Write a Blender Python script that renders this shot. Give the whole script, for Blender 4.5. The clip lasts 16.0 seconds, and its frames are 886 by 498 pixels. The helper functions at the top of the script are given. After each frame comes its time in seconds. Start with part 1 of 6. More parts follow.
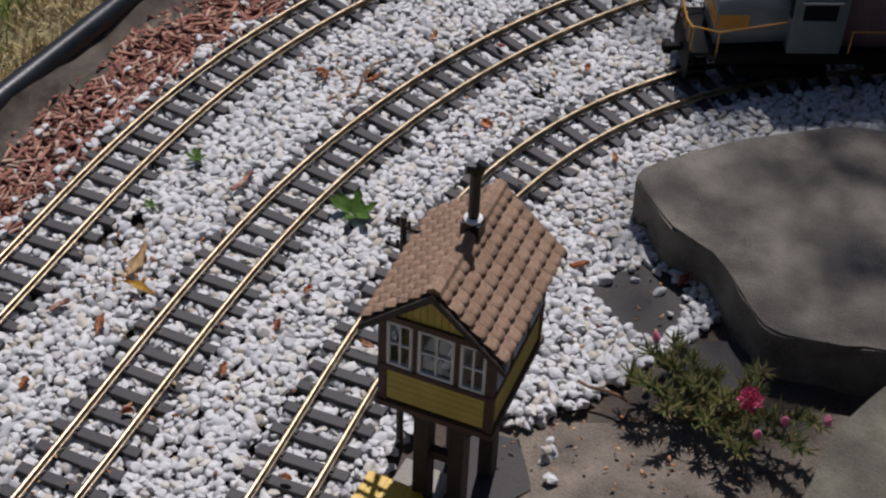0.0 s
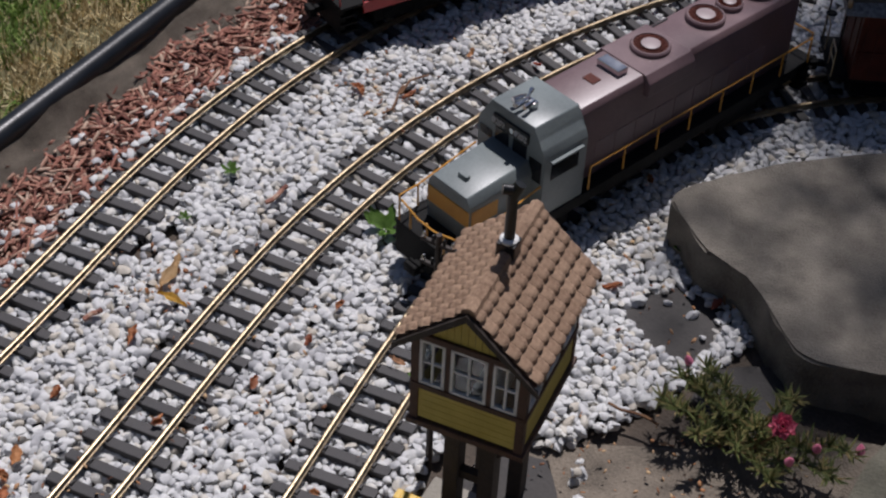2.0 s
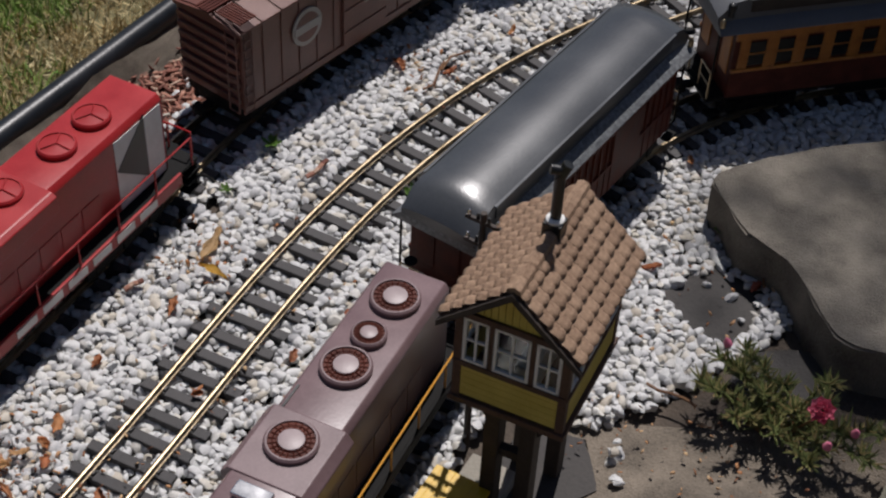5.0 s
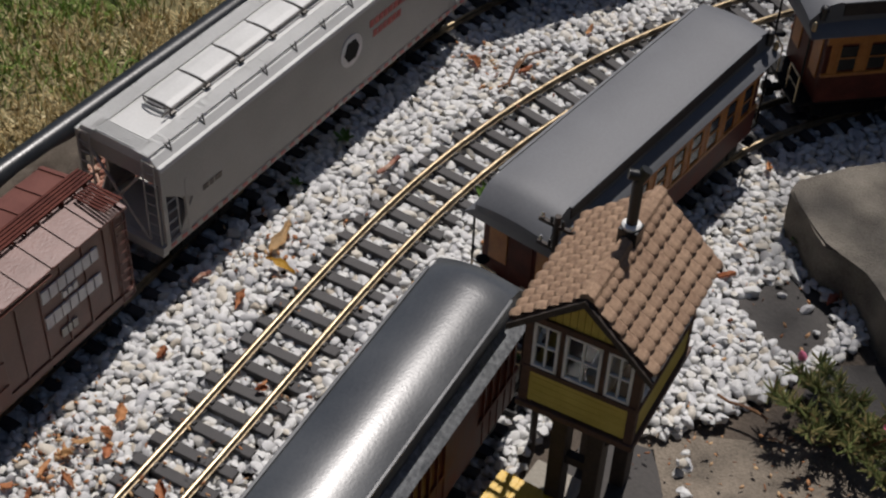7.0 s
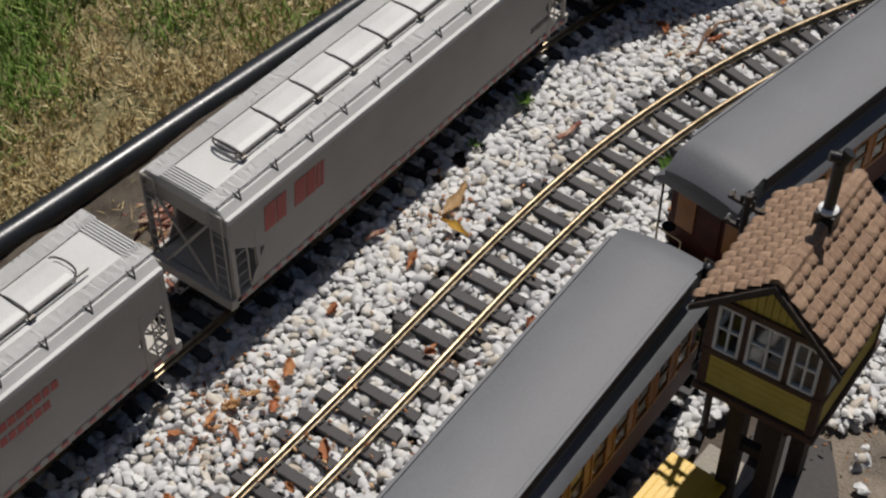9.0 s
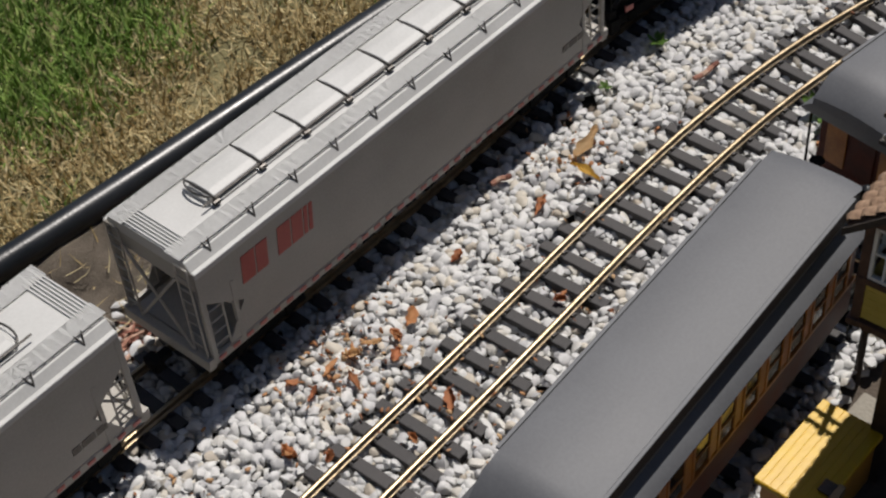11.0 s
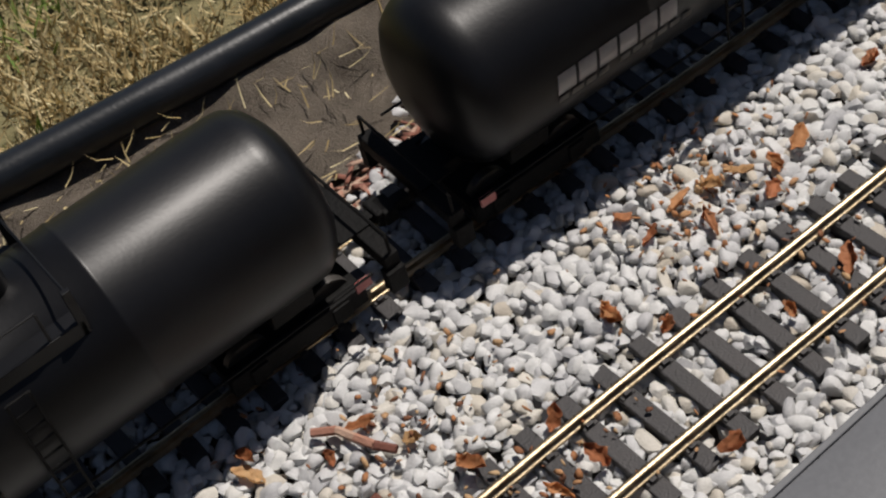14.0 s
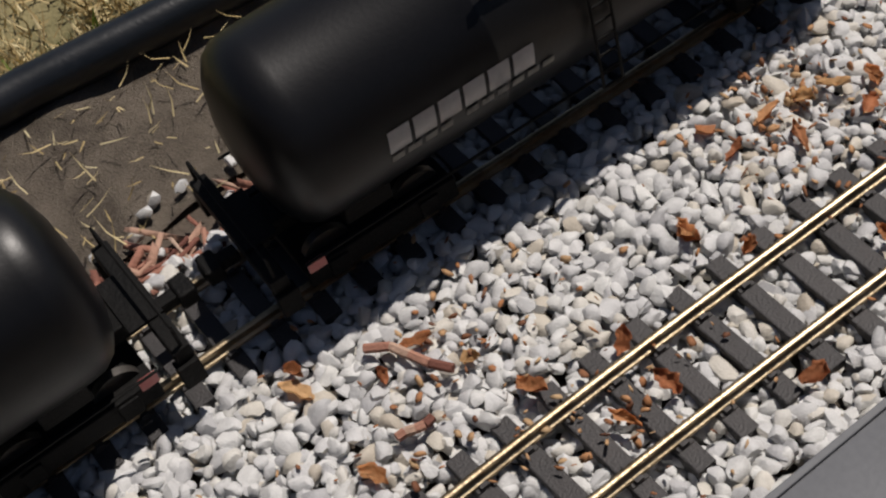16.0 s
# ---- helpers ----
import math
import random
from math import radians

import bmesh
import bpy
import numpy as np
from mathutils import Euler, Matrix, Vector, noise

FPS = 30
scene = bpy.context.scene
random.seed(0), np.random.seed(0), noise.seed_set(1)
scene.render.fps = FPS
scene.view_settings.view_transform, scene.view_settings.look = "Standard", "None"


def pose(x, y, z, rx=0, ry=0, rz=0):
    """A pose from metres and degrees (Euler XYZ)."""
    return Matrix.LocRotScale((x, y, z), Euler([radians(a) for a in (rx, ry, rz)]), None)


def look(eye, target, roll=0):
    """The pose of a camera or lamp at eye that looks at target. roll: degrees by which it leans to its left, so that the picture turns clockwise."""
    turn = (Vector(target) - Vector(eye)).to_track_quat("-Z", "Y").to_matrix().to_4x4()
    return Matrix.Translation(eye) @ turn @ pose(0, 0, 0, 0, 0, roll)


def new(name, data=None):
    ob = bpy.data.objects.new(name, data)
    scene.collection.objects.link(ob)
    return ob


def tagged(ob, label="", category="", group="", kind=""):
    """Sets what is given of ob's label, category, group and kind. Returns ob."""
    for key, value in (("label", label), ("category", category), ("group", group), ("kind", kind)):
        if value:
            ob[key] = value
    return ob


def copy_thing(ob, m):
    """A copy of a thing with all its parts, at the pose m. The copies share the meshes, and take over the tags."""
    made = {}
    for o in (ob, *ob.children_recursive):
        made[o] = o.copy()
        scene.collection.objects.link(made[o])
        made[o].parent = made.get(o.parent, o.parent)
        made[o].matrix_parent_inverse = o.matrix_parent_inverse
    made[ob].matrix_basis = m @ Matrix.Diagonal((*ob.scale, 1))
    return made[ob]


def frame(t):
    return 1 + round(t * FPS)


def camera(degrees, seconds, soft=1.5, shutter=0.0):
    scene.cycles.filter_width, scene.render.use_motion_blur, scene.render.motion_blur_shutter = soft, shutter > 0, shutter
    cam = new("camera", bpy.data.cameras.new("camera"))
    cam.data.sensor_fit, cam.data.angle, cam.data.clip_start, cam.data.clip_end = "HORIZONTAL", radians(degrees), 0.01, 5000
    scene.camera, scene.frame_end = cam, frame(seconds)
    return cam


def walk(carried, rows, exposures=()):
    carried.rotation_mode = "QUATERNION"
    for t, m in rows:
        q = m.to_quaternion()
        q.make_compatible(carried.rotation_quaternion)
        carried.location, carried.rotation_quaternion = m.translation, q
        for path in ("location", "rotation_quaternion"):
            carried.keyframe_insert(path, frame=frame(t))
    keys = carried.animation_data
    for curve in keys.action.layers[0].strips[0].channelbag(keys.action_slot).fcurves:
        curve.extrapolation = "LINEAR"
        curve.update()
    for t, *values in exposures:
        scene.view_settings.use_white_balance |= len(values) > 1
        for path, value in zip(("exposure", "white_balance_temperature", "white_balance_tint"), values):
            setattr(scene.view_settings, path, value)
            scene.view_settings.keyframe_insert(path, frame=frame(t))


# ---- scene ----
PATH = [
    (0, (0.0001, 0.0001, 1.0400), (0.0001, 1.4711, -0.3151), 2.48),
    (0.5, (-0.0024, 0.0001, 1.0405), (-0.0120, 1.4798, -0.3051), 2.87),
    (1, (-0.0027, -0.0007, 1.0398), (-0.0142, 1.4827, -0.3016), 2.89),
    (1.5, (-0.0052, 0.0028, 1.0406), (-0.0303, 1.4845, -0.3025), 2.99),
    (2, (-0.0062, 0.0038, 1.0417), (-0.0423, 1.4854, -0.3012), 2.83),
    (2.5, (-0.0085, 0.0049, 1.0422), (-0.0508, 1.4831, -0.3044), 2.87),
    (3, (-0.0144, 0.0085, 1.0456), (-0.0664, 1.4822, -0.3054), 2.90),
    (3.5, (-0.0163, 0.0042, 1.0478), (-0.0732, 1.4738, -0.3075), 2.95),
    (4, (-0.0172, 0.0025, 1.0471), (-0.0758, 1.4655, -0.3154), 3.13),
    (6.5, (-0.0299, 0.0125, 1.0383), (-0.1384, 1.4625, -0.3349), 2.80),
    (7, (-0.0294, 0.0198, 1.0343), (-0.1764, 1.4633, -0.3422), 2.75),
    (7.5, (-0.0397, 0.0270, 1.0307), (-0.2314, 1.4577, -0.3536), 2.68),
    (8, (-0.0397, 0.0362, 1.0258), (-0.2788, 1.4459, -0.3725), 2.02),
    (8.5, (-0.0465, 0.0398, 1.0211), (-0.3431, 1.4313, -0.3846), 1.07),
    (9, (-0.0496, 0.0433, 1.0190), (-0.3916, 1.4101, -0.4005), 0.20),
    (11.5, (-0.0529, 0.0695, 0.8992), (-0.6107, 1.3802, -0.5047), -6.41),
    (12, (-0.0836, 0.0986, 0.8577), (-0.6962, 1.3827, -0.5480), -7.11),
    (12.5, (-0.1339, 0.1587, 0.7937), (-0.8118, 1.3606, -0.6540), -8.58),
    (13, (-0.1447, 0.2100, 0.7368), (-0.9159, 1.3169, -0.7397), -12.27),
    (13.5, (-0.1630, 0.2309, 0.6988), (-0.9800, 1.2887, -0.7891), -13.44),
    (14, (-0.1566, 0.2517, 0.6643), (-1.0357, 1.2574, -0.8242), -15.90),
    (14.5, (-0.1603, 0.2598, 0.6336), (-1.0877, 1.2405, -0.8422), -16.97),
    (15, (-0.1689, 0.2689, 0.6210), (-1.1255, 1.2090, -0.8626), -18.23),
    (15.5, (-0.1623, 0.2720, 0.6106), (-1.1367, 1.1717, -0.8863), -19.28),
    (16, (-0.1679, 0.2731, 0.6146), (-1.1150, 1.1618, -0.9063), -18.51),
]
cam = camera(32.27, 16.0, soft=2.3)
EXPOSURE = [(0.0, -0.38, 6000, 18), (2.5, -0.38, 6030, 17.5), (4.0, -0.36, 6120, 16), (6.5, -0.32, 6310, 14.5), (9.0, -0.26, 6400, 12.5), (12.0, -0.25, 6450, 12.5), (14.0, -0.33, 6500, 13), (16.0, -0.40, 6560, 14)]
walk(cam, [(t, look(e, g, r)) for t, e, g, r in PATH], exposures=EXPOSURE)

# ---- light: a high sun and a bright, partly clouded sky ----
TO_SUN = Vector((0.08, 0.42, 0.90)).normalized()
world = bpy.data.worlds.new("sky")
scene.world = world
world.use_nodes = True
wn, wl = world.node_tree.nodes, world.node_tree.links
sky = wn.new("ShaderNodeTexSky")
sky.sky_type, sky.sun_disc = "NISHITA", False
sky.sun_elevation = math.asin(TO_SUN.z)
sky.sun_rotation = math.atan2(TO_SUN.x, TO_SUN.y)
wl.new(sky.outputs[0], wn["Background"].inputs[0])
wn["Background"].inputs[1].default_value = 0.045
sun = new("sun", bpy.data.lights.new("sun", "SUN"))
sun.data.energy, sun.data.angle, sun.data.color = 4.9, radians(0.6), (1.0, 0.95, 0.87)
sun.matrix_world = look(TO_SUN * 10, (0, 0, 0))


# ---- materials ----
def material(name, dark, light, rough=0.6, metal=0.0, scale=40.0, bump=0.2, spread=0.0, island=False, fine=400.0, gloss_noise=0.1, spec=0.5):
    """A procedural surface: two colours mixed by coarse and fine noise, with fine relief. spread: how much pieces differ."""
    m = bpy.data.materials.new(name)
    m.use_nodes = True
    n, l = m.node_tree.nodes, m.node_tree.links
    b = n["Principled BSDF"]
    b.inputs["Metallic"].default_value = metal
    b.inputs["Specular IOR Level"].default_value = spec
    tc = n.new("ShaderNodeTexCoord")
    n1, n2 = n.new("ShaderNodeTexNoise"), n.new("ShaderNodeTexNoise")
    n1.inputs["Scale"].default_value, n1.inputs["Detail"].default_value = scale, 4
    n2.inputs["Scale"].default_value, n2.inputs["Detail"].default_value = fine, 3
    for k in (n1, n2):
        l.new(tc.outputs["Object"], k.inputs["Vector"])
    add = n.new("ShaderNodeMath")
    add.operation = "MULTIPLY_ADD"
    l.new(n2.outputs[0], add.inputs[0])
    add.inputs[1].default_value = 0.45
    l.new(n1.outputs[0], add.inputs[2])
    rng = n.new("ShaderNodeMapRange")
    rng.inputs["From Min"].default_value, rng.inputs["From Max"].default_value = 0.45, 1.0
    l.new(add.outputs[0], rng.inputs[0])
    mix = n.new("ShaderNodeMix")
    mix.data_type = "RGBA"
    mix.inputs[6].default_value, mix.inputs[7].default_value = (*dark, 1), (*light, 1)
    fac = rng.outputs[0]
    if spread:
        if island:
            r = n.new("ShaderNodeNewGeometry").outputs["Random Per Island"]
        else:
            r = n.new("ShaderNodeObjectInfo").outputs["Random"]
        s = n.new("ShaderNodeMath")
        s.operation = "MULTIPLY_ADD"
        l.new(r, s.inputs[0])
        s.inputs[1].default_value = spread
        h = n.new("ShaderNodeMath")
        h.operation = "MULTIPLY"
        h.inputs[1].default_value = 1 - spread
        l.new(fac, h.inputs[0])
        l.new(h.outputs[0], s.inputs[2])
        fac = s.outputs[0]
    l.new(fac, mix.inputs[0])
    l.new(mix.outputs[2], b.inputs["Base Color"])
    ro = n.new("ShaderNodeMapRange")
    ro.inputs["To Min"].default_value, ro.inputs["To Max"].default_value = max(0.03, rough - gloss_noise), min(1, rough + gloss_noise)
    l.new(n1.outputs[0], ro.inputs[0])
    l.new(ro.outputs[0], b.inputs["Roughness"])
    if bump:
        bp = n.new("ShaderNodeBump")
        bp.inputs["Strength"].default_value, bp.inputs["Distance"].default_value = bump, 0.002
        l.new(n2.outputs[0], bp.inputs["Height"])
        l.new(bp.outputs[0], b.inputs["Normal"])
    return m


def blend_material(name, stops, rough=0.8, island=True, scale=60.0, bump=0.3, fine=500.0):
    """A surface whose pieces take one of several colours, by chance."""
    m = material(name, (0, 0, 0), (1, 1, 1), rough, scale=scale, bump=bump, fine=fine)
    n, l = m.node_tree.nodes, m.node_tree.links
    ramp = n.new("ShaderNodeValToRGB")
    ramp.color_ramp.interpolation = "LINEAR"
    e = ramp.color_ramp.elements
    while len(e) < len(stops):
        e.new(0.5)
    for k, (at, c) in zip(e, stops):
        k.position, k.color = at, (*c, 1)
    src = n.new("ShaderNodeNewGeometry").outputs["Random Per Island"] if island else n.new("ShaderNodeObjectInfo").outputs["Random"]
    l.new(src, ramp.inputs[0])
    old = next(k for k in n if k.type == "MIX")
    old.inputs[6].default_value, old.inputs[7].default_value = (0.74, 0.74, 0.74, 1), (1, 1, 1, 1)
    mul = n.new("ShaderNodeMix")
    mul.data_type, mul.blend_type = "RGBA", "MULTIPLY"
    mul.inputs[0].default_value = 1
    l.new(ramp.outputs[0], mul.inputs[6])
    l.new(old.outputs[2], mul.inputs[7])
    l.new(mul.outputs[2], n["Principled BSDF"].inputs["Base Color"])
    return m


M = {}
M["gravel"] = blend_material("white_gravel", [(0.0, (0.42, 0.42, 0.43)), (0.12, (0.57, 0.57, 0.57)), (0.4, (0.65, 0.65, 0.645)), (0.75, (0.70, 0.70, 0.68)), (0.93, (0.63, 0.585, 0.50)), (1.0, (0.48, 0.42, 0.34))], 0.6, scale=130, bump=0.3, fine=900)
M["soil"] = material("damp_soil", (0.035, 0.027, 0.02), (0.12, 0.093, 0.07), 0.9, scale=14, bump=0.9, fine=260)
M["silt"] = material("grey_silt", (0.06, 0.049, 0.037), (0.24, 0.20, 0.155), 0.9, scale=24, bump=1.0, fine=380)
M["lawn"] = material("lawn_soil", (0.08, 0.08, 0.03), (0.26, 0.22, 0.11), 0.95, scale=9, bump=1.0, fine=200)
M["fabric"] = material("weed_fabric", (0.085, 0.068, 0.052), (0.29, 0.245, 0.195), 0.9, scale=30, bump=0.6, fine=700)
M["mulch"] = blend_material("cedar_mulch", [(0.0, (0.14, 0.05, 0.035)), (0.4, (0.32, 0.13, 0.09)), (0.75, (0.45, 0.23, 0.16)), (1.0, (0.55, 0.40, 0.30))], 0.85, scale=80, bump=0.5)
M["grass"] = blend_material("green_grass", [(0.0, (0.09, 0.17, 0.022)), (0.6, (0.2, 0.34, 0.05)), (1.0, (0.38, 0.45, 0.13))], 0.7, scale=30, bump=0.0)
M["straw"] = blend_material("dry_grass", [(0.0, (0.30, 0.21, 0.08)), (0.6, (0.60, 0.47, 0.23)), (1.0, (0.74, 0.64, 0.38))], 0.8, scale=30, bump=0.0)
M["pipe"] = material("black_polythene", (0.006, 0.008, 0.01), (0.016, 0.018, 0.022), 0.34, scale=25, bump=0.08, fine=300)
M["tie"] = material("sleeper_plastic", (0.018, 0.017, 0.018), (0.055, 0.05, 0.05), 0.6, scale=60, bump=0.35, spread=0.3, fine=700)
M["brass"] = material("brass_rail", (0.25, 0.19, 0.115), (0.45, 0.365, 0.245), 0.38, 1.0, scale=70, bump=0.1)
M["paver"] = material("weathered_flagstone", (0.085, 0.074, 0.059), (0.235, 0.21, 0.172), 0.9, scale=34, bump=1.0, fine=420)
M["concrete"] = material("pale_concrete", (0.22, 0.205, 0.17), (0.36, 0.33, 0.28), 0.9, scale=10, bump=0.6, fine=300)
M["mossy"] = material("mossy_concrete", (0.10, 0.095, 0.065), (0.23, 0.215, 0.16), 0.9, scale=26, bump=0.9, fine=380)
M["darkstone"] = material("dark_slab", (0.022, 0.02, 0.019), (0.06, 0.053, 0.048), 0.75, scale=12, bump=0.4, fine=300)
M["timber"] = material("brown_timber", (0.045, 0.022, 0.014), (0.12, 0.06, 0.038), 0.65, scale=90, bump=0.3)
M["post"] = material("dark_post", (0.022, 0.016, 0.013), (0.06, 0.045, 0.036), 0.7, scale=70, bump=0.4)
M["yellow_wall"] = material("ochre_boards", (0.48, 0.37, 0.06), (0.62, 0.5, 0.11), 0.6, scale=60, bump=0.15)
M["tile"] = material("clay_tile", (0.17, 0.095, 0.055), (0.5, 0.335, 0.22), 0.75, scale=260, bump=0.9, spread=0.3, fine=1100)
M["white"] = material("white_paint", (0.66, 0.66, 0.64), (0.82, 0.82, 0.80), 0.5, scale=60, bump=0.05)
M["black"] = material("black_paint", (0.004, 0.004, 0.0045), (0.014, 0.014, 0.015), 0.35, scale=50, bump=0.08)
M["underframe"] = material("grimy_black", (0.003, 0.003, 0.003), (0.008, 0.0075, 0.007), 0.65, scale=60, bump=0.3, spec=0.15)
M["tank"] = material("tank_black", (0.003, 0.003, 0.0035), (0.007, 0.007, 0.008), 0.39, scale=9, bump=0.03, gloss_noise=0.03, spec=0.36)
M["red"] = material("red_enamel", (0.28, 0.012, 0.014), (0.4, 0.025, 0.026), 0.38, scale=30, bump=0.04)
M["stripe"] = material("white_lettering", (0.62, 0.58, 0.55), (0.78, 0.75, 0.72), 0.5, scale=60, bump=0.0)
M["redletter"] = material("red_lettering", (0.40, 0.06, 0.05), (0.50, 0.10, 0.08), 0.5, scale=60, bump=0.0)
M["locogrey"] = material("grey_enamel", (0.14, 0.16, 0.16), (0.215, 0.245, 0.24), 0.36, scale=25, bump=0.04)
M["maroon"] = material("maroon_enamel", (0.125, 0.078, 0.082), (0.195, 0.128, 0.132), 0.36, scale=25, bump=0.04)
M["fanhub"] = material("pink_grey_enamel", (0.27, 0.21, 0.21), (0.36, 0.29, 0.29), 0.45, scale=40, bump=0.04)
M["orange"] = material("yellow_orange_paint", (0.50, 0.23, 0.03), (0.66, 0.33, 0.05), 0.45, scale=40, bump=0.05)
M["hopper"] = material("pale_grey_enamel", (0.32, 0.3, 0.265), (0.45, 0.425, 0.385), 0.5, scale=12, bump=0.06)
# Hopper roof and top rails: lighter than the sides to imitate light from above.
M["hopper_top"] = material("toplit_grey_enamel", (0.45, 0.45, 0.435), (0.57, 0.57, 0.555), 0.5, scale=14, bump=0.05)
M["boxbrown"] = material("oxide_brown", (0.1, 0.036, 0.026), (0.17, 0.068, 0.05), 0.33, scale=22, bump=0.06)
M["coachroof"] = material("slate_roof_paint", (0.095, 0.098, 0.106), (0.135, 0.14, 0.15), 0.58, scale=12, bump=0.06)
M["glossroof"] = material("black_gloss_roof", (0.035, 0.038, 0.042), (0.075, 0.08, 0.085), 0.33, scale=10, bump=0.05, spec=0.9)
M["dustroof"] = material("dusty_roof", (0.05, 0.055, 0.06), (0.26, 0.27, 0.28), 0.55, scale=240, bump=0.4, fine=900)
M["woodorange"] = material("varnished_wood", (0.28, 0.09, 0.012), (0.47, 0.18, 0.026), 0.45, scale=70, bump=0.1)
M["woodmaroon"] = material("red_brown_wood", (0.055, 0.013, 0.009), (0.115, 0.03, 0.019), 0.5, scale=60, bump=0.1, spec=0.15)
M["chrome"] = material("chrome", (0.62, 0.62, 0.62), (0.8, 0.8, 0.8), 0.18, 1.0, scale=50, bump=0.0)
M["steel"] = material("wheel_steel", (0.06, 0.055, 0.05), (0.16, 0.15, 0.14), 0.45, 0.8, scale=60, bump=0.1)
M["yellow"] = material("yellow_paint", (0.54, 0.32, 0.006), (0.68, 0.44, 0.014), 0.4, scale=40, bump=0.06)
M["petal"] = material("pink_petal", (0.72, 0.13, 0.25), (0.9, 0.34, 0.45), 0.6, scale=120, bump=0.1)
M["stem"] = material("reddish_stem", (0.11, 0.045, 0.02), (0.20, 0.10, 0.04), 0.6, scale=120, bump=0.1)
M["needle"] = blend_material("succulent_leaf", [(0.0, (0.08, 0.10, 0.03)), (0.6, (0.16, 0.19, 0.06)), (1.0, (0.34, 0.25, 0.11))], 0.5, bump=0.05)
M["greenleaf"] = material("green_leaf", (0.08, 0.17, 0.025), (0.20, 0.34, 0.07), 0.5, scale=60, bump=0.2)
M["deadleaf"] = blend_material("dead_leaf", [(0.0, (0.42, 0.15, 0.06)), (0.5, (0.60, 0.29, 0.12)), (0.8, (0.66, 0.44, 0.22)), (1.0, (0.42, 0.10, 0.06))], 0.75, island=False, scale=90, bump=0.4)
M["litter"] = blend_material("leaf_crumbs", [(0.0, (0.16, 0.06, 0.03)), (0.5, (0.45, 0.20, 0.08)), (1.0, (0.58, 0.40, 0.22))], 0.8, bump=0.2)
M["tanleaf"] = material("tan_leaf", (0.48, 0.31, 0.14), (0.62, 0.44, 0.24), 0.7, scale=70, bump=0.4)
M["ochreleaf"] = material("yellow_leaf", (0.52, 0.30, 0.03), (0.66, 0.42, 0.07), 0.7, scale=70, bump=0.4)
M["bark"] = material("bark", (0.05, 0.038, 0.028), (0.14, 0.11, 0.085), 0.9, scale=30, bump=0.8)
M["treeleaf"] = blend_material("tree_leaf", [(0.0, (0.03, 0.07, 0.012)), (1.0, (0.09, 0.16, 0.03))], 0.55, bump=0.0)
M["reflector"] = material("red_reflector", (0.45, 0.10, 0.09), (0.60, 0.22, 0.20), 0.4, scale=60, bump=0.0)


def glass_material():
    m = bpy.data.materials.new("window_glass")
    m.use_nodes = True
    b = m.node_tree.nodes["Principled BSDF"]
    b.inputs["Base Color"].default_value = (0.9, 0.95, 0.95, 1)
    b.inputs["Roughness"].default_value, b.inputs["IOR"].default_value = 0.03, 1.45
    b.inputs["Transmission Weight"].default_value = 1.0
    return m


def dark_glass():
    m = bpy.data.materials.new("smoked_glazing")
    m.use_nodes = True
    b = m.node_tree.nodes["Principled BSDF"]
    b.inputs["Base Color"].default_value = (0.012, 0.013, 0.015, 1)
    b.inputs["Roughness"].default_value = 0.12
    return m


M["glass"], M["darkglass"] = glass_material(), dark_glass()


# ---- mesh helpers ----
def link_mesh(name, me, mat, parent=None, label="", at=None):
    ob = new(name, me)
    if mat is not None and not me.materials:
        me.materials.append(M[mat])
    if parent is not None:
        ob.parent = parent
    if at is not None:
        ob.matrix_basis = at
    if label:
        tagged(ob, label)
    return ob


def part(name, bm, mat, parent=None, label="", smooth=False, at=None):
    """Links a bmesh as one mesh object under a thing or a part."""
    me = bpy.data.meshes.new(name)
    bmesh.ops.recalc_face_normals(bm, faces=bm.faces)
    if smooth:
        for f in bm.faces:
            f.smooth = True
    bm.to_mesh(me)
    bm.free()
    if smooth:
        me.set_sharp_from_angle(angle=radians(38))
    return link_mesh(name, me, mat, parent, label, at)


def box(x0, x1, y0, y1, z0, z1, bevel=0.0, bm=None):
    bm = bm or bmesh.new()
    v = bmesh.ops.create_cube(bm, size=1.0, matrix=Matrix.Translation(((x0 + x1) / 2, (y0 + y1) / 2, (z0 + z1) / 2)) @ Matrix.Diagonal((x1 - x0, y1 - y0, z1 - z0, 1)))["verts"]
    if bevel:
        es = list({e for k in v for e in k.link_edges})
        bmesh.ops.bevel(bm, geom=es, offset=bevel, segments=2, affect="EDGES", profile=0.5)
    return bm


def rod(p, q, r, n=8, r2=None, bm=None, caps=True):
    bm = bm or bmesh.new()
    p, q = Vector(p), Vector(q)
    d = q - p
    m = Matrix.Translation((p + q) / 2) @ d.to_track_quat("Z", "Y").to_matrix().to_4x4()
    bmesh.ops.create_cone(bm, cap_ends=caps, segments=n, radius1=r, radius2=r if r2 is None else r2, depth=d.length, matrix=m)
    return bm


def prism(profile, x0, x1, bevel=0.0, bm=None, scale1=None):
    """Extrudes a (y, z) outline along x."""
    bm = bm or bmesh.new()
    a = [bm.verts.new((x0, y, z)) for y, z in profile]
    if scale1:
        b = [bm.verts.new((x1, y * scale1[0], z * scale1[1] + scale1[2])) for y, z in profile]
    else:
        b = [bm.verts.new((x1, y, z)) for y, z in profile]
    n = len(profile)
    fs = [bm.faces.new(a), bm.faces.new(b[::-1])]
    for i in range(n):
        fs.append(bm.faces.new((a[i], b[i], b[(i + 1) % n], a[(i + 1) % n])))
    if bevel:
        es = list({e for f in fs for e in f.edges})
        bmesh.ops.bevel(bm, geom=es, offset=bevel, segments=2, affect="EDGES", profile=0.5)
    return bm


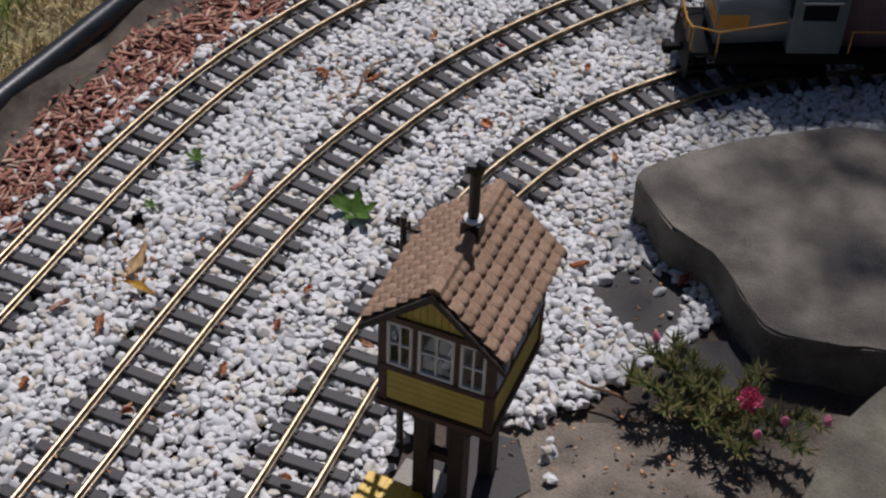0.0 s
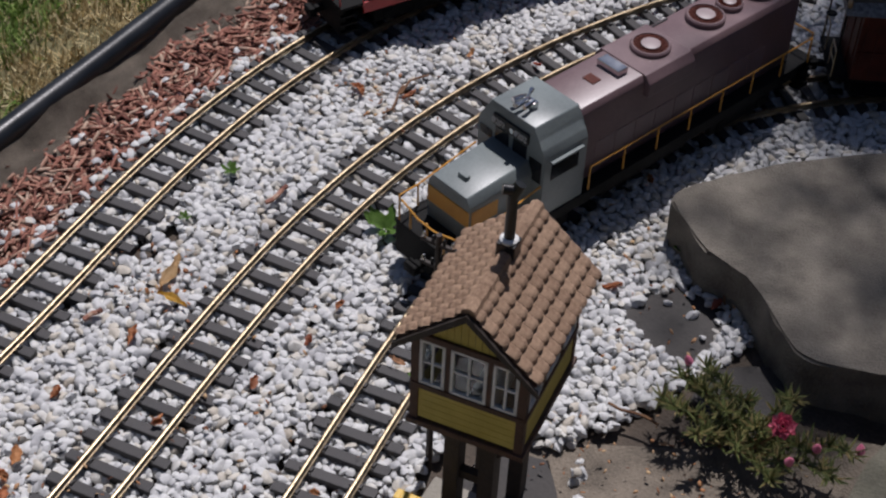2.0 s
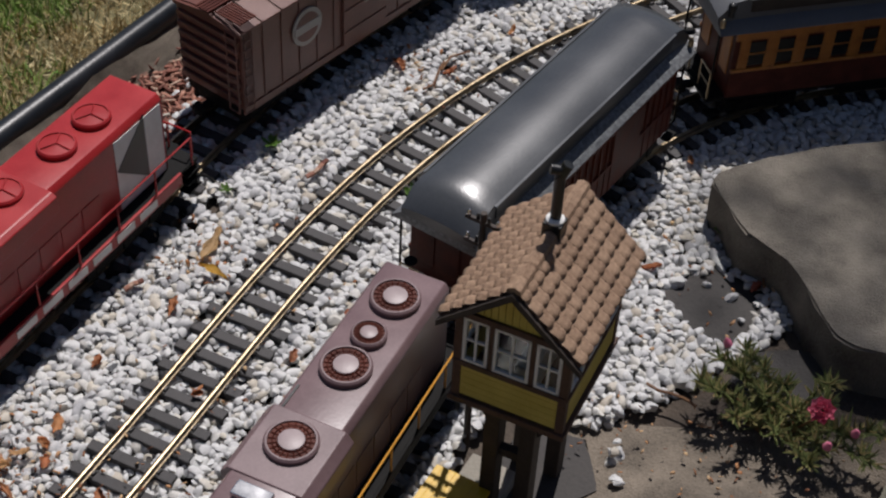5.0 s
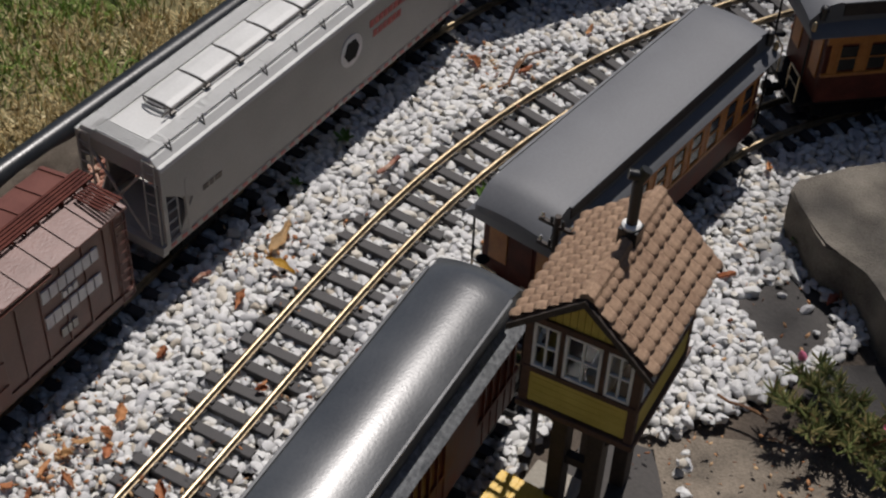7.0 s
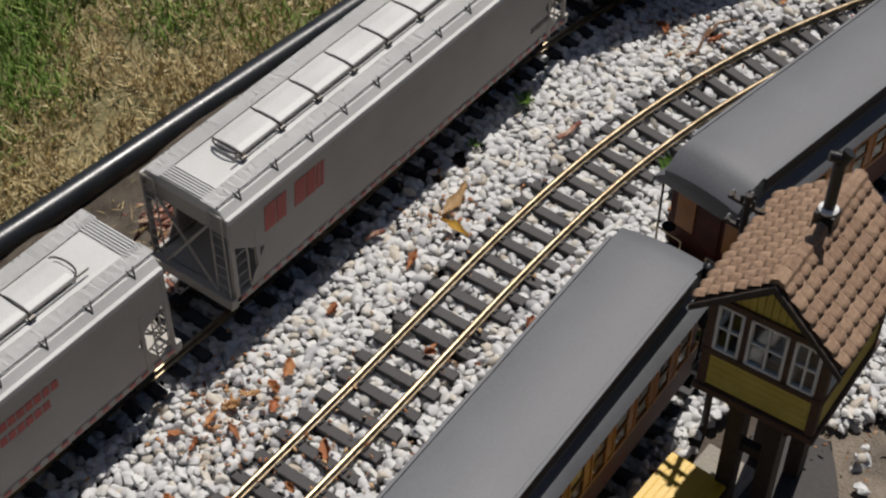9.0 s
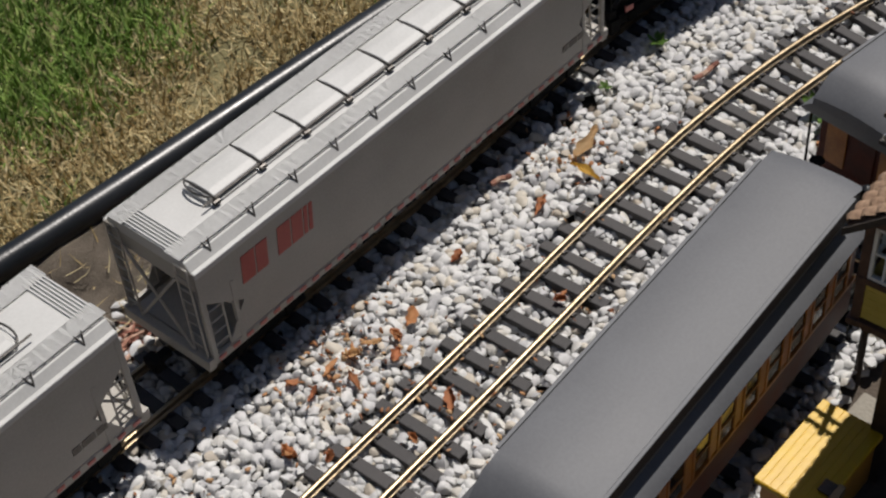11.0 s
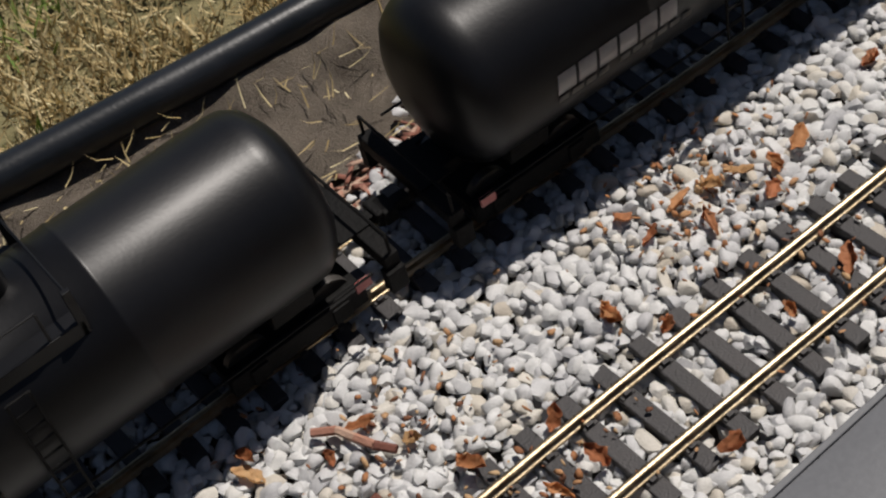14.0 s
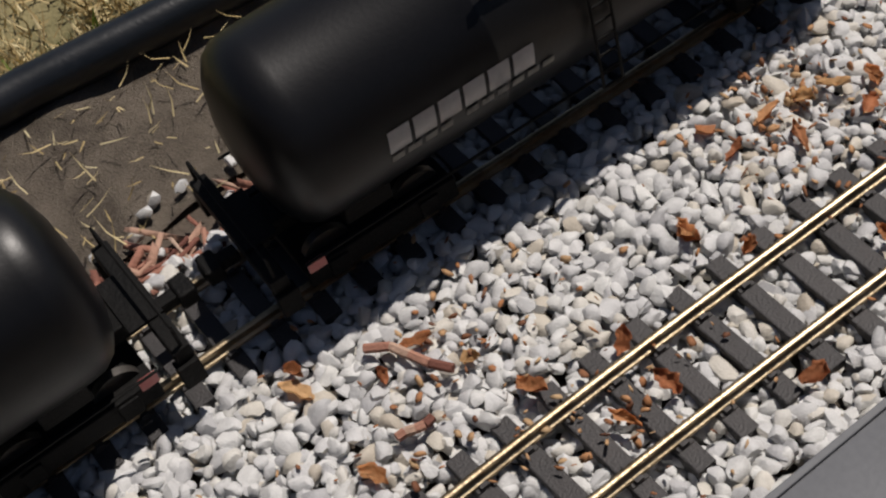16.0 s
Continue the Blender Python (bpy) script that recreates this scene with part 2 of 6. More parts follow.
def lathe(profile, n=24, axis="Z", bm=None, at=(0, 0, 0)):
    """Turns (r, h) pairs round an axis."""
    bm = bm or bmesh.new()
    rings = []
    for r, h in profile:
        ring = []
        for i in range(n):
            a = 2 * math.pi * i / n
            c, s = r * math.cos(a), r * math.sin(a)
            p = (c, s, h) if axis == "Z" else (h, c, s)
            ring.append(bm.verts.new((p[0] + at[0], p[1] + at[1], p[2] + at[2])))
        rings.append(ring)
    for a, b in zip(rings, rings[1:]):
        for i in range(n):
            bm.faces.new((a[i], a[(i + 1) % n], b[(i + 1) % n], b[i]))
    bm.faces.new(rings[0])
    bm.faces.new(rings[-1])
    return bm


def thing(name, at, label, category, group="", kind=""):
    return tagged(set_pose(new(name), at), label, category, group, kind)


def set_pose(ob, m):
    ob.matrix_basis = m
    return ob


def text_mesh(words, size, depth=0.0004):
    c = bpy.data.curves.new("words", "FONT")
    c.body, c.size, c.extrude = words, size, depth
    c.align_x, c.align_y = "CENTER", "CENTER"
    o = bpy.data.objects.new("words", c)
    me = bpy.data.meshes.new_from_object(o)
    bpy.data.objects.remove(o)
    return me


# ---- the three tracks: a start, its heading, and curvatures at lengths along it ----
class Line:
    def __init__(self, x, y, h, knots, back, fore):
        self.step, self.s0 = 0.004, -back
        n = int(back / self.step)
        pts = [(x, y, h)]
        for i in range(n):
            px, py, ph = pts[-1]
            pts.append((px - math.cos(ph) * self.step, py - math.sin(ph) * self.step, ph))
        pts.reverse()
        ks, kv = [k for k, _ in knots], [v for _, v in knots]
        for i in range(int(fore / self.step)):
            px, py, ph = pts[-1]
            h2 = ph + float(np.interp((i + 0.5) * self.step, ks, kv)) * self.step
            hm = (ph + h2) / 2
            pts.append((px + math.cos(hm) * self.step, py + math.sin(hm) * self.step, h2))
        self.pts = np.array(pts)
        self.s1 = fore

    def at(self, s):
        f = (s - self.s0) / self.step
        i = min(max(int(f), 0), len(self.pts) - 2)
        a, b = self.pts[i], self.pts[i + 1]
        return a + (b - a) * (f - i)

    def off(self, s, d, z=0.0):
        x, y, h = self.at(s)
        return Vector((x - math.sin(h) * d, y + math.cos(h) * d, z))


LINE_A = Line(-0.649, 0.5221, 1.195, [(0, -0.2386), (0.265, -0.1313), (0.53, 0.3743), (0.795, -0.6334), (1.06, -0.9824), (1.325, -0.9984), (1.55, -0.7), (1.8, 0)], 5.6, 6.8)
LINE_B = Line(-0.4419, 0.5004, 1.2278, [(0, -0.4), (0.3665, 0.2053), (0.733, -0.7802), (1.0996, -0.8893), (1.466, -0.8897), (1.9, -0.5), (2.2, 0)], 2.5, 4.0)
LINE_C = Line(-0.1335, 0.7966, 1.2052, [(0, 0.3667), (0.3018, -0.7895), (0.6035, -1.7476), (0.9053, -1.6567), (1.15, -1.2), (1.35, 0)], 3.6, 4.2)
RAIL_TOP = 0.008


# ---- ground ----
def pipe_x(y):
    return -0.383 - (1.53 - y) * 0.49 - min(0.022, 0.15 * max(0.0, 1 - y) ** 2)


def ground_height(x, y):
    z = -0.017 + 0.004 * noise.noise((x * 5, y * 5, 0))
    d = pipe_x(y) - x
    if d > -0.03:
        z += 0.012 * min(1, (d + 0.03) / 0.08)
    m = math.exp(-(((x - 0.19) / 0.10) ** 2 + ((y - 0.80) / 0.07) ** 2))
    z += 0.030 * m
    m = math.exp(-(((x - 0.30) / 0.10) ** 2 + ((y - 0.98) / 0.10) ** 2))
    return z + 0.012 * m


def build_ground():
    xs = [-200, -50, -15, -6, -3.5, -2.4] + list(np.linspace(-1.7, 1.3, 151)) + [2, 3.5, 6, 15, 50, 200]
    ys = [-200, -50, -15, -5, -2, -0.6] + list(np.linspace(0.2, 2.6, 121)) + [3.2, 4.5, 8, 16, 50, 200]
    verts = [(x, y, ground_height(x, y)) for y in ys for x in xs]
    w = len(xs)
    faces = [(j * w + i, j * w + i + 1, (j + 1) * w + i + 1, (j + 1) * w + i) for j in range(len(ys) - 1) for i in range(w - 1)]
    me = bpy.data.meshes.new("ground")
    me.from_pydata(verts, [], faces)
    for k in ("soil", "lawn", "silt"):
        me.materials.append(M[k])
    for p in me.polygons:
        x, y = p.center.x, p.center.y
        far = abs(x) > 1.8 or y > 2.8 or y < 0
        n = 0.03 * noise.noise((x * 9, y * 9, 3))
        if x < pipe_x(y) + 0.005 or far:
            p.material_index = 1
        elif y < 0.93 + n and x > 0.02 + n:
            p.material_index = 2
        p.use_smooth = True
    tagged(link_mesh("ground", me, None), "brown garden soil beside a lawn", "ground", kind="structure")


def inside(poly, x, y):
    hit = False
    for (ax, ay), (bx, by) in zip(poly, poly[1:] + poly[:1]):
        if (ay > y) != (by > y) and x < (bx - ax) * (y - ay) / (by - ay) + ax:
            hit = not hit
    return hit


GRAVEL_EAST = [(0.0, 0.99), (0.035, 0.935), (0.081, 0.905), (0.132, 0.935), (0.19, 0.982), (0.235, 1.02), (0.275, 1.06), (0.285, 1.085), (0.245, 1.14), (0.195, 1.21), (0.32, 1.285), (0.42, 1.315), (0.6, 1.35), (0.9, 1.37), (0.9, 1.62), (0.1, 1.62), (-0.02, 1.1)]


def lateral(line, x, y):
    d2 = ((line.pts[::2, :2] - (x, y)) ** 2).sum(1)
    px, py, h = line.pts[::2][int(d2.argmin())]
    return -(x - px) * math.sin(h) + (y - py) * math.cos(h)


SUNK_STONE = [(0.147, 1.088), (0.185, 1.119), (0.219, 1.117), (0.238, 1.098), (0.233, 1.054), (0.211, 1.017), (0.183, 1.028), (0.157, 1.061)]
BARE = [(-0.335, 1.125, 0.022), (-0.31, 1.155, 0.018), (-0.39, 1.05, 0.012), (-0.20, 0.745, 0.018), (-0.225, 0.70, 0.022), (-0.255, 0.64, 0.02), (-0.165, 0.86, 0.012), (-0.27, 0.80, 0.014), (-0.09, 1.42, 0.016), (-0.07, 1.45, 0.014), (0.10, 1.40, 0.012), (-0.12, 0.98, 0.01), (-0.29, 0.555, 0.02)]


def gravel_here(x, y, ra):
    la, lc = lateral(LINE_A, x, y), lateral(LINE_C, x, y)
    if la > 0.052 + 0.010 * noise.noise((x * 25, y * 25, 7)):
        return ra < 0.05 and la < 0.11
    if lc < -0.070 + 0.012 * noise.noise((x * 25, y * 25, 9)):
        if not inside(GRAVEL_EAST, x + 0.008 * noise.noise((x * 40, y * 40, 1)), y + 0.008 * noise.noise((x * 40, y * 40, 5))):
            return 0.094 < x < 0.106 and 0.835 < y < 0.89 and ra < 0.5
        if inside(SUNK_STONE, x + 0.004 * noise.noise((x * 60, y * 60, 3)), y + 0.004 * noise.noise((x * 60, y * 60, 6))):
            return ra < 0.03
    for bx, by, br in BARE:
        if (x - bx) ** 2 + (y - by) ** 2 < br * br * (0.7 + 0.6 * noise.noise((x * 60, y * 60, 2))):
            return ra < 0.12
    return True


def stone_shapes(n, fine=2):
    """A few angular pebbles: cut and squashed small spheres."""
    out = []
    for k in range(n):
        bm = bmesh.new()
        bmesh.ops.create_icosphere(bm, subdivisions=fine, radius=1.0)
        rng = random.Random(k)
        planes = [(Vector((rng.gauss(0, 1), rng.gauss(0, 1), rng.gauss(0, 1))).normalized(), rng.uniform(0.50, 0.82)) for _ in range(9)]
        for v in bm.verts:
            p = v.co.copy()
            for nrm, d in planes:
                e = p.dot(nrm) - d
                if e > 0:
                    p -= nrm * e * 0.88
            v.co = p * (1 + 0.07 * noise.noise(p * 2.3 + Vector((k, 0, 0))))
        bmesh.ops.dissolve_limit(bm, angle_limit=radians(9), verts=bm.verts, edges=bm.edges)
        bmesh.ops.triangulate(bm, faces=bm.faces)
        co = np.array([v.co for v in bm.verts])
        bm.verts.index_update()
        fa = np.array([[v.index for v in f.verts] for f in bm.faces])
        bm.free()
        out.append((co, fa))
    return out


def scatter(name, shapes, spots, mat, smooth=True):
    """Joins many copies of small shapes into one mesh. spots: place, three sizes, three angles, shape."""
    vs, fs, base = [], [], 0
    for p, size, ang, k in spots:
        co, fa = shapes[k]
        r = np.array(Euler(ang).to_matrix())
        vs.append((co * np.array(size)) @ r.T + np.array(p))
        fs.append(fa + base)
        base += len(co)
    v, f = np.concatenate(vs), np.concatenate(fs)
    me = bpy.data.meshes.new(name)
    me.vertices.add(len(v))
    me.vertices.foreach_set("co", v.ravel())
    w = f.shape[1]
    me.loops.add(len(f) * w)
    me.loops.foreach_set("vertex_index", f.ravel())
    me.polygons.add(len(f))
    me.polygons.foreach_set("loop_start", np.arange(len(f)) * w)
    me.update(calc_edges=True)
    if smooth:
        me.polygons.foreach_set("use_smooth", np.ones(len(f), bool))
        me.set_sharp_from_angle(angle=radians(40))
    me.validate()
    return link_mesh(name, me, mat)


def build_gravel():
    rng = random.Random(4)
    spots = []
    for layer, step, drop in ((0, 0.0100, -0.0090), (1, 0.0086, -0.0036), (2, 0.0079, 0.0)):
        y = 0.26
        while y < 1.95:
            x = pipe_x(y)
            hi = 0.75
            while x < hi:
                px, py = x + rng.uniform(-0.5, 0.5) * step, y + rng.uniform(-0.5, 0.5) * step
                x += step
                lean = (px + 0.25) - (py - 1.0) * 0.45
                if py < 0.5 and px > -0.12 or lean < -0.65 or lean > 1.05:
                    continue
                if not gravel_here(px, py, rng.random()):
                    continue
                z = drop - 0.002 + rng.uniform(-0.0014, 0.0016)
                for ln in (LINE_A, LINE_B, LINE_C):
                    if abs(lateral(ln, px, py)) < 0.045:
                        z -= 0.0062
                        break
                big = 1.0 + 0.15 * (rng.random() < 0.15)
                s = rng.choice((0.0038, 0.0046, 0.0052, 0.0057, 0.0063)) * rng.uniform(0.9, 1.1) * big
                spots.append(((px, py, z), (s * rng.uniform(1.0, 1.5), s * rng.uniform(0.85, 1.1), s * rng.uniform(0.6, 0.85)), (rng.gauss(0, 0.25), rng.gauss(0, 0.25), rng.uniform(0, 6.28)), rng.randrange(14) if layer == 2 else 14 + rng.randrange(8)))
            y += step
    ob = scatter("gravel", stone_shapes(14) + stone_shapes(8, 1), spots, "gravel")
    crumbs = []
    for cx, cy, n, w in ((-0.42, 0.79, 170, 0.035), (-0.50, 0.57, 120, 0.045), (-0.41, 0.60, 60, 0.03), (-0.30, 1.09, 60, 0.03), (-0.12, 1.40, 60, 0.03), (-0.33, 0.76, 50, 0.03), (-0.25, 0.90, 60, 0.08), (0.05, 1.35, 40, 0.08), (0.2, 1.1, 40, 0.05), (0.17, 0.86, 90, 0.05)):
        for _ in range(n):
            x, y = rng.gauss(cx, w), rng.gauss(cy, w)
            s = rng.uniform(0.0015, 0.0045)
            crumbs.append(((x, y, max(0.002, ground_height(x, y) + 0.002) + rng.uniform(0, 0.003)), (s, s * rng.uniform(0.3, 0.8), s * 0.18), (rng.gauss(0, 0.5), rng.gauss(0, 0.5), rng.uniform(0, 6.28)), rng.randrange(8)))
    tagged(scatter("leaf_litter", stone_shapes(8, 1), crumbs, "litter", False), "orange-brown crumbs of dead leaves on the gravel", "leaf litter", kind="stuff")
    tagged(ob, "white and grey marble chippings between the tracks", "gravel", kind="stuff")


def build_mulch():
    rng = random.Random(8)
    chip = []
    for k in range(6):
        bm = box(-1, 1, -1, 1, -1, 1)
        for v in bm.verts:
            v.co += Vector((rng.uniform(-0.5, 0.3), rng.uniform(-0.35, 0.35), rng.uniform(-0.3, 0.3)))
        bmesh.ops.triangulate(bm, faces=bm.faces)
        bm.verts.index_update()
        chip.append((np.array([v.co for v in bm.verts]), np.array([[v.index for v in f.verts] for f in bm.faces])))
        bm.free()
    spots = []
    while len(spots) < 6600:
        s = rng.uniform(-0.2, 1.9)
        if s < 0.45 and rng.random() < 0.85:
            continue
        wide = 0.142 if s > 0.45 else 0.075
        d = rng.uniform(0.044, wide)
        p = LINE_A.off(s, d + 0.012 * noise.noise((s * 12, 0, 0)))
        ln = rng.uniform(0.004, 0.017)
        spots.append(((p.x, p.y, -0.010 + rng.uniform(0, 0.008)), (ln, rng.uniform(0.0008, 0.0024), rng.uniform(0.0005, 0.0013)), (rng.gauss(0, 0.3), rng.gauss(0, 0.3), LINE_A.at(s)[2] + rng.gauss(0, 0.9)), rng.randrange(6)))
    tagged(scatter("mulch", chip, spots, "mulch", False), "red-brown shredded cedar bark mulch beside the track", "mulch", kind="stuff")


def build_fabric():
    """A sheet of weed-control fabric, rucked up towards the edging pipe."""
    bm = bmesh.new()
    rows = []
    n = 170
    for i in range(n + 1):
        s = -1.6 + 4.0 * i / n
        a = LINE_A.off(s, 0.085 + 0.012 * noise.noise((s * 7, 1, 0)))
        px = pipe_x(a.y + 0.05)
        b = Vector((px + 0.004, a.y + 0.05, 0))
        row = []
        for j in range(15):
            f = j / 14
            p = a.lerp(b, f)
            z = -0.011 + 0.030 * f * f * max(0.0, min(1.0, (s + 0.3) * 0.8 + 0.3)) + 0.009 * noise.noise((s * 9, f * 4, 2)) * (f + 0.2) + 0.006 * noise.noise((s * 25, f * 5, 4))
            row.append(bm.verts.new((p.x, p.y, z)))
        rows.append(row)
    for r, q in zip(rows, rows[1:]):
        for j in range(14):
            bm.faces.new((r[j], r[j + 1], q[j + 1], q[j]))
    bmesh.ops.solidify(bm, geom=bm.faces, thickness=0.0012)
    tagged(part("weed_fabric", bm, "fabric", smooth=True), "brown crumpled weed-control fabric under the edging pipe", "fabric", kind="structure")


def build_pipe():
    bm = bmesh.new()
    pts = []
    for i in range(121):
        y = -1.4 + i * 0.045
        pts.append(Vector((pipe_x(y) - 0.002 + 0.004 * noise.noise((y * 1.4, 0, 0)), y, 0.017 + 0.003 * noise.noise((y * 1.1, 4, 0)))))
    rings = []
    d = Vector((0.44, 0.9, 0)).normalized()
    side = Vector((d.y, -d.x, 0))
    for p in pts:
        rings.append([bm.verts.new(p + side * 0.0145 * math.cos(a) + Vector((0, 0, 0.0145 * math.sin(a)))) for a in [2 * math.pi * k / 20 for k in range(20)]])
    for a, b in zip(rings, rings[1:]):
        for k in range(20):
            bm.faces.new((a[k], a[(k + 1) % 20], b[(k + 1) % 20], b[k]))
    bm.faces.new(rings[0])
    bm.faces.new(rings[-1])
    e = thing("edging_pipe", pose(0, 0, 0), "black plastic edging pipe along the lawn", "edging")
    part("tube", bm, "pipe", e, smooth=True)
    bm = bmesh.new()
    for p, q in zip(pts, pts[1:]):
        a = [bm.verts.new(v) for v in (p + side * 0.003 + Vector((0, 0, -0.012)), q + side * 0.003 + Vector((0, 0, -0.012)), q + side * 0.003 - Vector((0, 0, 0.045)), p + side * 0.003 - Vector((0, 0, 0.045)))]
        b = [bm.verts.new(v.co - side * 0.005) for v in a]
        for k in range(4):
            bm.faces.new((a[k], a[(k + 1) % 4], b[(k + 1) % 4], b[k]))
    part("buried_flange", bm, "pipe", e)


def blade_shapes(rng, n, bend):
    out = []
    for k in range(n):
        b = rng.uniform(*bend)
        w = 1.0
        co = np.array([(-w, 0, 0), (w, 0, 0), (-w * 0.8, b * 0.3, 0.45), (w * 0.8, b * 0.3, 0.45), (0, b, 0.95 - 0.3 * abs(b))])
        out.append((co, np.array([(0, 1, 3), (0, 3, 2), (2, 3, 4)])))
    return out


def build_grass():
    rng = random.Random(12)
    green, dry = [], []
    shapes = blade_shapes(rng, 8, (0.1, 0.9))
    n = 0
    while n < 85000:
        y = rng.uniform(0.5, 2.1)
        d = 0.012 + 0.75 * rng.random() ** 1.1
        x = pipe_x(y) - d
        n += 1
        patch = noise.noise((x * 3.2, y * 3.2, 5)) + 0.5 * noise.noise((x * 9, y * 9, 8))
        lush = patch * 1.0 + (d - 0.2) * 3.2 + max(-0.05, (y - 1.15) * 0.6)
        is_green = rng.random() < 0.45 + lush * 1.3
        thin = noise.noise((x * 14, y * 14, 1))
        if not is_green and thin < -0.25 and rng.random() < 0.7:
            continue
        z = ground_height(x, y)
        if is_green:
            h = rng.uniform(0.014, 0.034)
            green.append(((x, y, z), (rng.uniform(0.0007, 0.0014), h, h), (rng.gauss(0, 0.25), rng.gauss(0, 0.3), rng.uniform(0, 6.28)), rng.randrange(8)))
        else:
            h = rng.uniform(0.008, 0.028)
            dry.append(((x, y, z + 0.001 + rng.random() * 0.005), (rng.uniform(0.0005, 0.0011), h, h), (rng.gauss(1.1, 0.35), rng.gauss(0, 0.3), rng.uniform(0, 6.28)), rng.randrange(8)))
    for _ in range(1300):
        s = rng.uniform(-0.9, 0.55)
        a = LINE_A.off(s, rng.uniform(0.07, 0.25))
        if a.x > pipe_x(a.y) + 0.015:
            h = rng.uniform(0.008, 0.03)
            dry.append(((a.x, a.y, 0.0 + rng.random() * 0.008), (0.0005, h, h), (1.45 + rng.gauss(0, 0.12), rng.gauss(0, 0.2), rng.uniform(0, 6.28)), rng.randrange(8)))
    tagged(scatter("grass", shapes, green, "grass", False), "green lawn grass beyond the edging", "grass", kind="stuff")
    tagged(scatter("dry_grass", shapes, dry, "straw", False), "dry straw-coloured grass clippings on the lawn edge", "grass", kind="stuff")


# ---- tracks ----
def tie_bmesh():
    bm = box(-0.0055, 0.0055, -0.0435, 0.0435, -0.0105, 0.0, 0.0007)
    for sy in (-1, 1):
        y = sy * 0.0237
        box(-0.0045, 0.0045, y - 0.006, y + 0.006, -0.001, 0.0010, bm=bm)
        for k in (-1, 1):
            box(-0.0022, 0.0022, y + k * 0.0046 - 0.0012, y + k * 0.0046 + 0.0012, 0.0005, 0.0030, bm=bm)
    return bm


def rail_bmesh(line, d, s0, s1, step=0.012):
    prof = [(-0.0034, 0.001), (0.0034, 0.001), (0.0030, 0.0022), (0.0010, 0.0030), (0.0010, 0.0056), (0.0017, 0.0062), (0.0017, 0.0076), (0.0011, 0.0080), (-0.0011, 0.0080), (-0.0017, 0.0076), (-0.0017, 0.0062), (-0.0010, 0.0056), (-0.0010, 0.0030), (-0.0030, 0.0022)]
    bm = bmesh.new()
    n = int((s1 - s0) / step)
    rings = [[bm.verts.new(line.off(s0 + (s1 - s0) * i / n, d + y, z)) for y, z in prof] for i in range(n + 1)]
    m = len(prof)
    for a, b in zip(rings, rings[1:]):
        for k in range(m):
            bm.faces.new((a[k], a[(k + 1) % m], b[(k + 1) % m], b[k]))
    bm.faces.new(rings[0])
    bm.faces.new(rings[-1])
    return bm


TIE_PITCH = 0.0272


def build_track(line, label, lo, hi):
    t = thing("railway_track", pose(0, 0, 0), label, "track", "model railway tracks")
    for d in (-0.0237, 0.0237):
        part("rail", rail_bmesh(line, d, line.s0 + 0.1, line.s1 - 0.1), "brass", t, "polished brass rail", smooth=True)
    bm = tie_bmesh()
    mesh = bpy.data.meshes.new("sleeper")
    bm.to_mesh(mesh)
    bm.free()
    mesh.materials.append(M["tie"])
    far = []
    s = line.s0 + 0.12
    co = np.array([v.co for v in mesh.vertices])
    mesh.calc_loop_triangles()
    tri = np.array([t3.vertices for t3 in mesh.loop_triangles])
    rng = random.Random(2)
    while s < line.s1 - 0.12:
        x, y, h = line.at(s)
        if lo < s < hi:
            o = new("sleeper", mesh)
            o.parent = t
            o.matrix_basis = pose(x, y, rng.uniform(-0.0006, 0.0), 0, 0, math.degrees(h) + rng.gauss(0, 0.6))
        else:
            far.append(((x, y, 0), (1, 1, 1), (0, 0, h), 0))
        s += TIE_PITCH
    o = scatter("sleepers_beyond", [(co, tri)], far, "tie", False)
    o.parent = t
    tagged(o, kind="stuff")
    return t


def build_bed():
    """The packed bed under the far runs of the tracks, out past the gravel."""
    for line, a, b in ((LINE_A, -5.5, -0.6), (LINE_B, -2.4, -0.35), (LINE_C, -3.5, -0.45), (LINE_A, 1.75, 6.7), (LINE_B, 1.65, 3.9), (LINE_C, 1.3, 4.1)):
        bm = bmesh.new()
        n = int((b - a) / 0.1)
        rows = [[bm.verts.new(line.off(a + (b - a) * i / n, d, z)) for d, z in ((-0.09, -0.03), (-0.06, -0.007), (0.06, -0.007), (0.09, -0.03))] for i in range(n + 1)]
        for p, q in zip(rows, rows[1:]):
            for k in range(3):
                bm.faces.new((p[k], p[k + 1], q[k + 1], q[k]))
        tagged(part("track_bed", bm, "silt"), "packed grey silt bed under the track", "track bed", kind="structure")


build_ground()
build_gravel()
build_fabric()
build_mulch()
build_pipe()
build_grass()
build_bed()
build_track(LINE_A, "brass garden railway track on dark plastic sleepers beside the mulch", -0.45, 1.75)
build_track(LINE_B, "empty curved brass garden railway track on dark plastic sleepers", -0.3, 1.65)
build_track(LINE_C, "tightly curved brass track on dark plastic sleepers by the signal box", -0.4, 1.3)


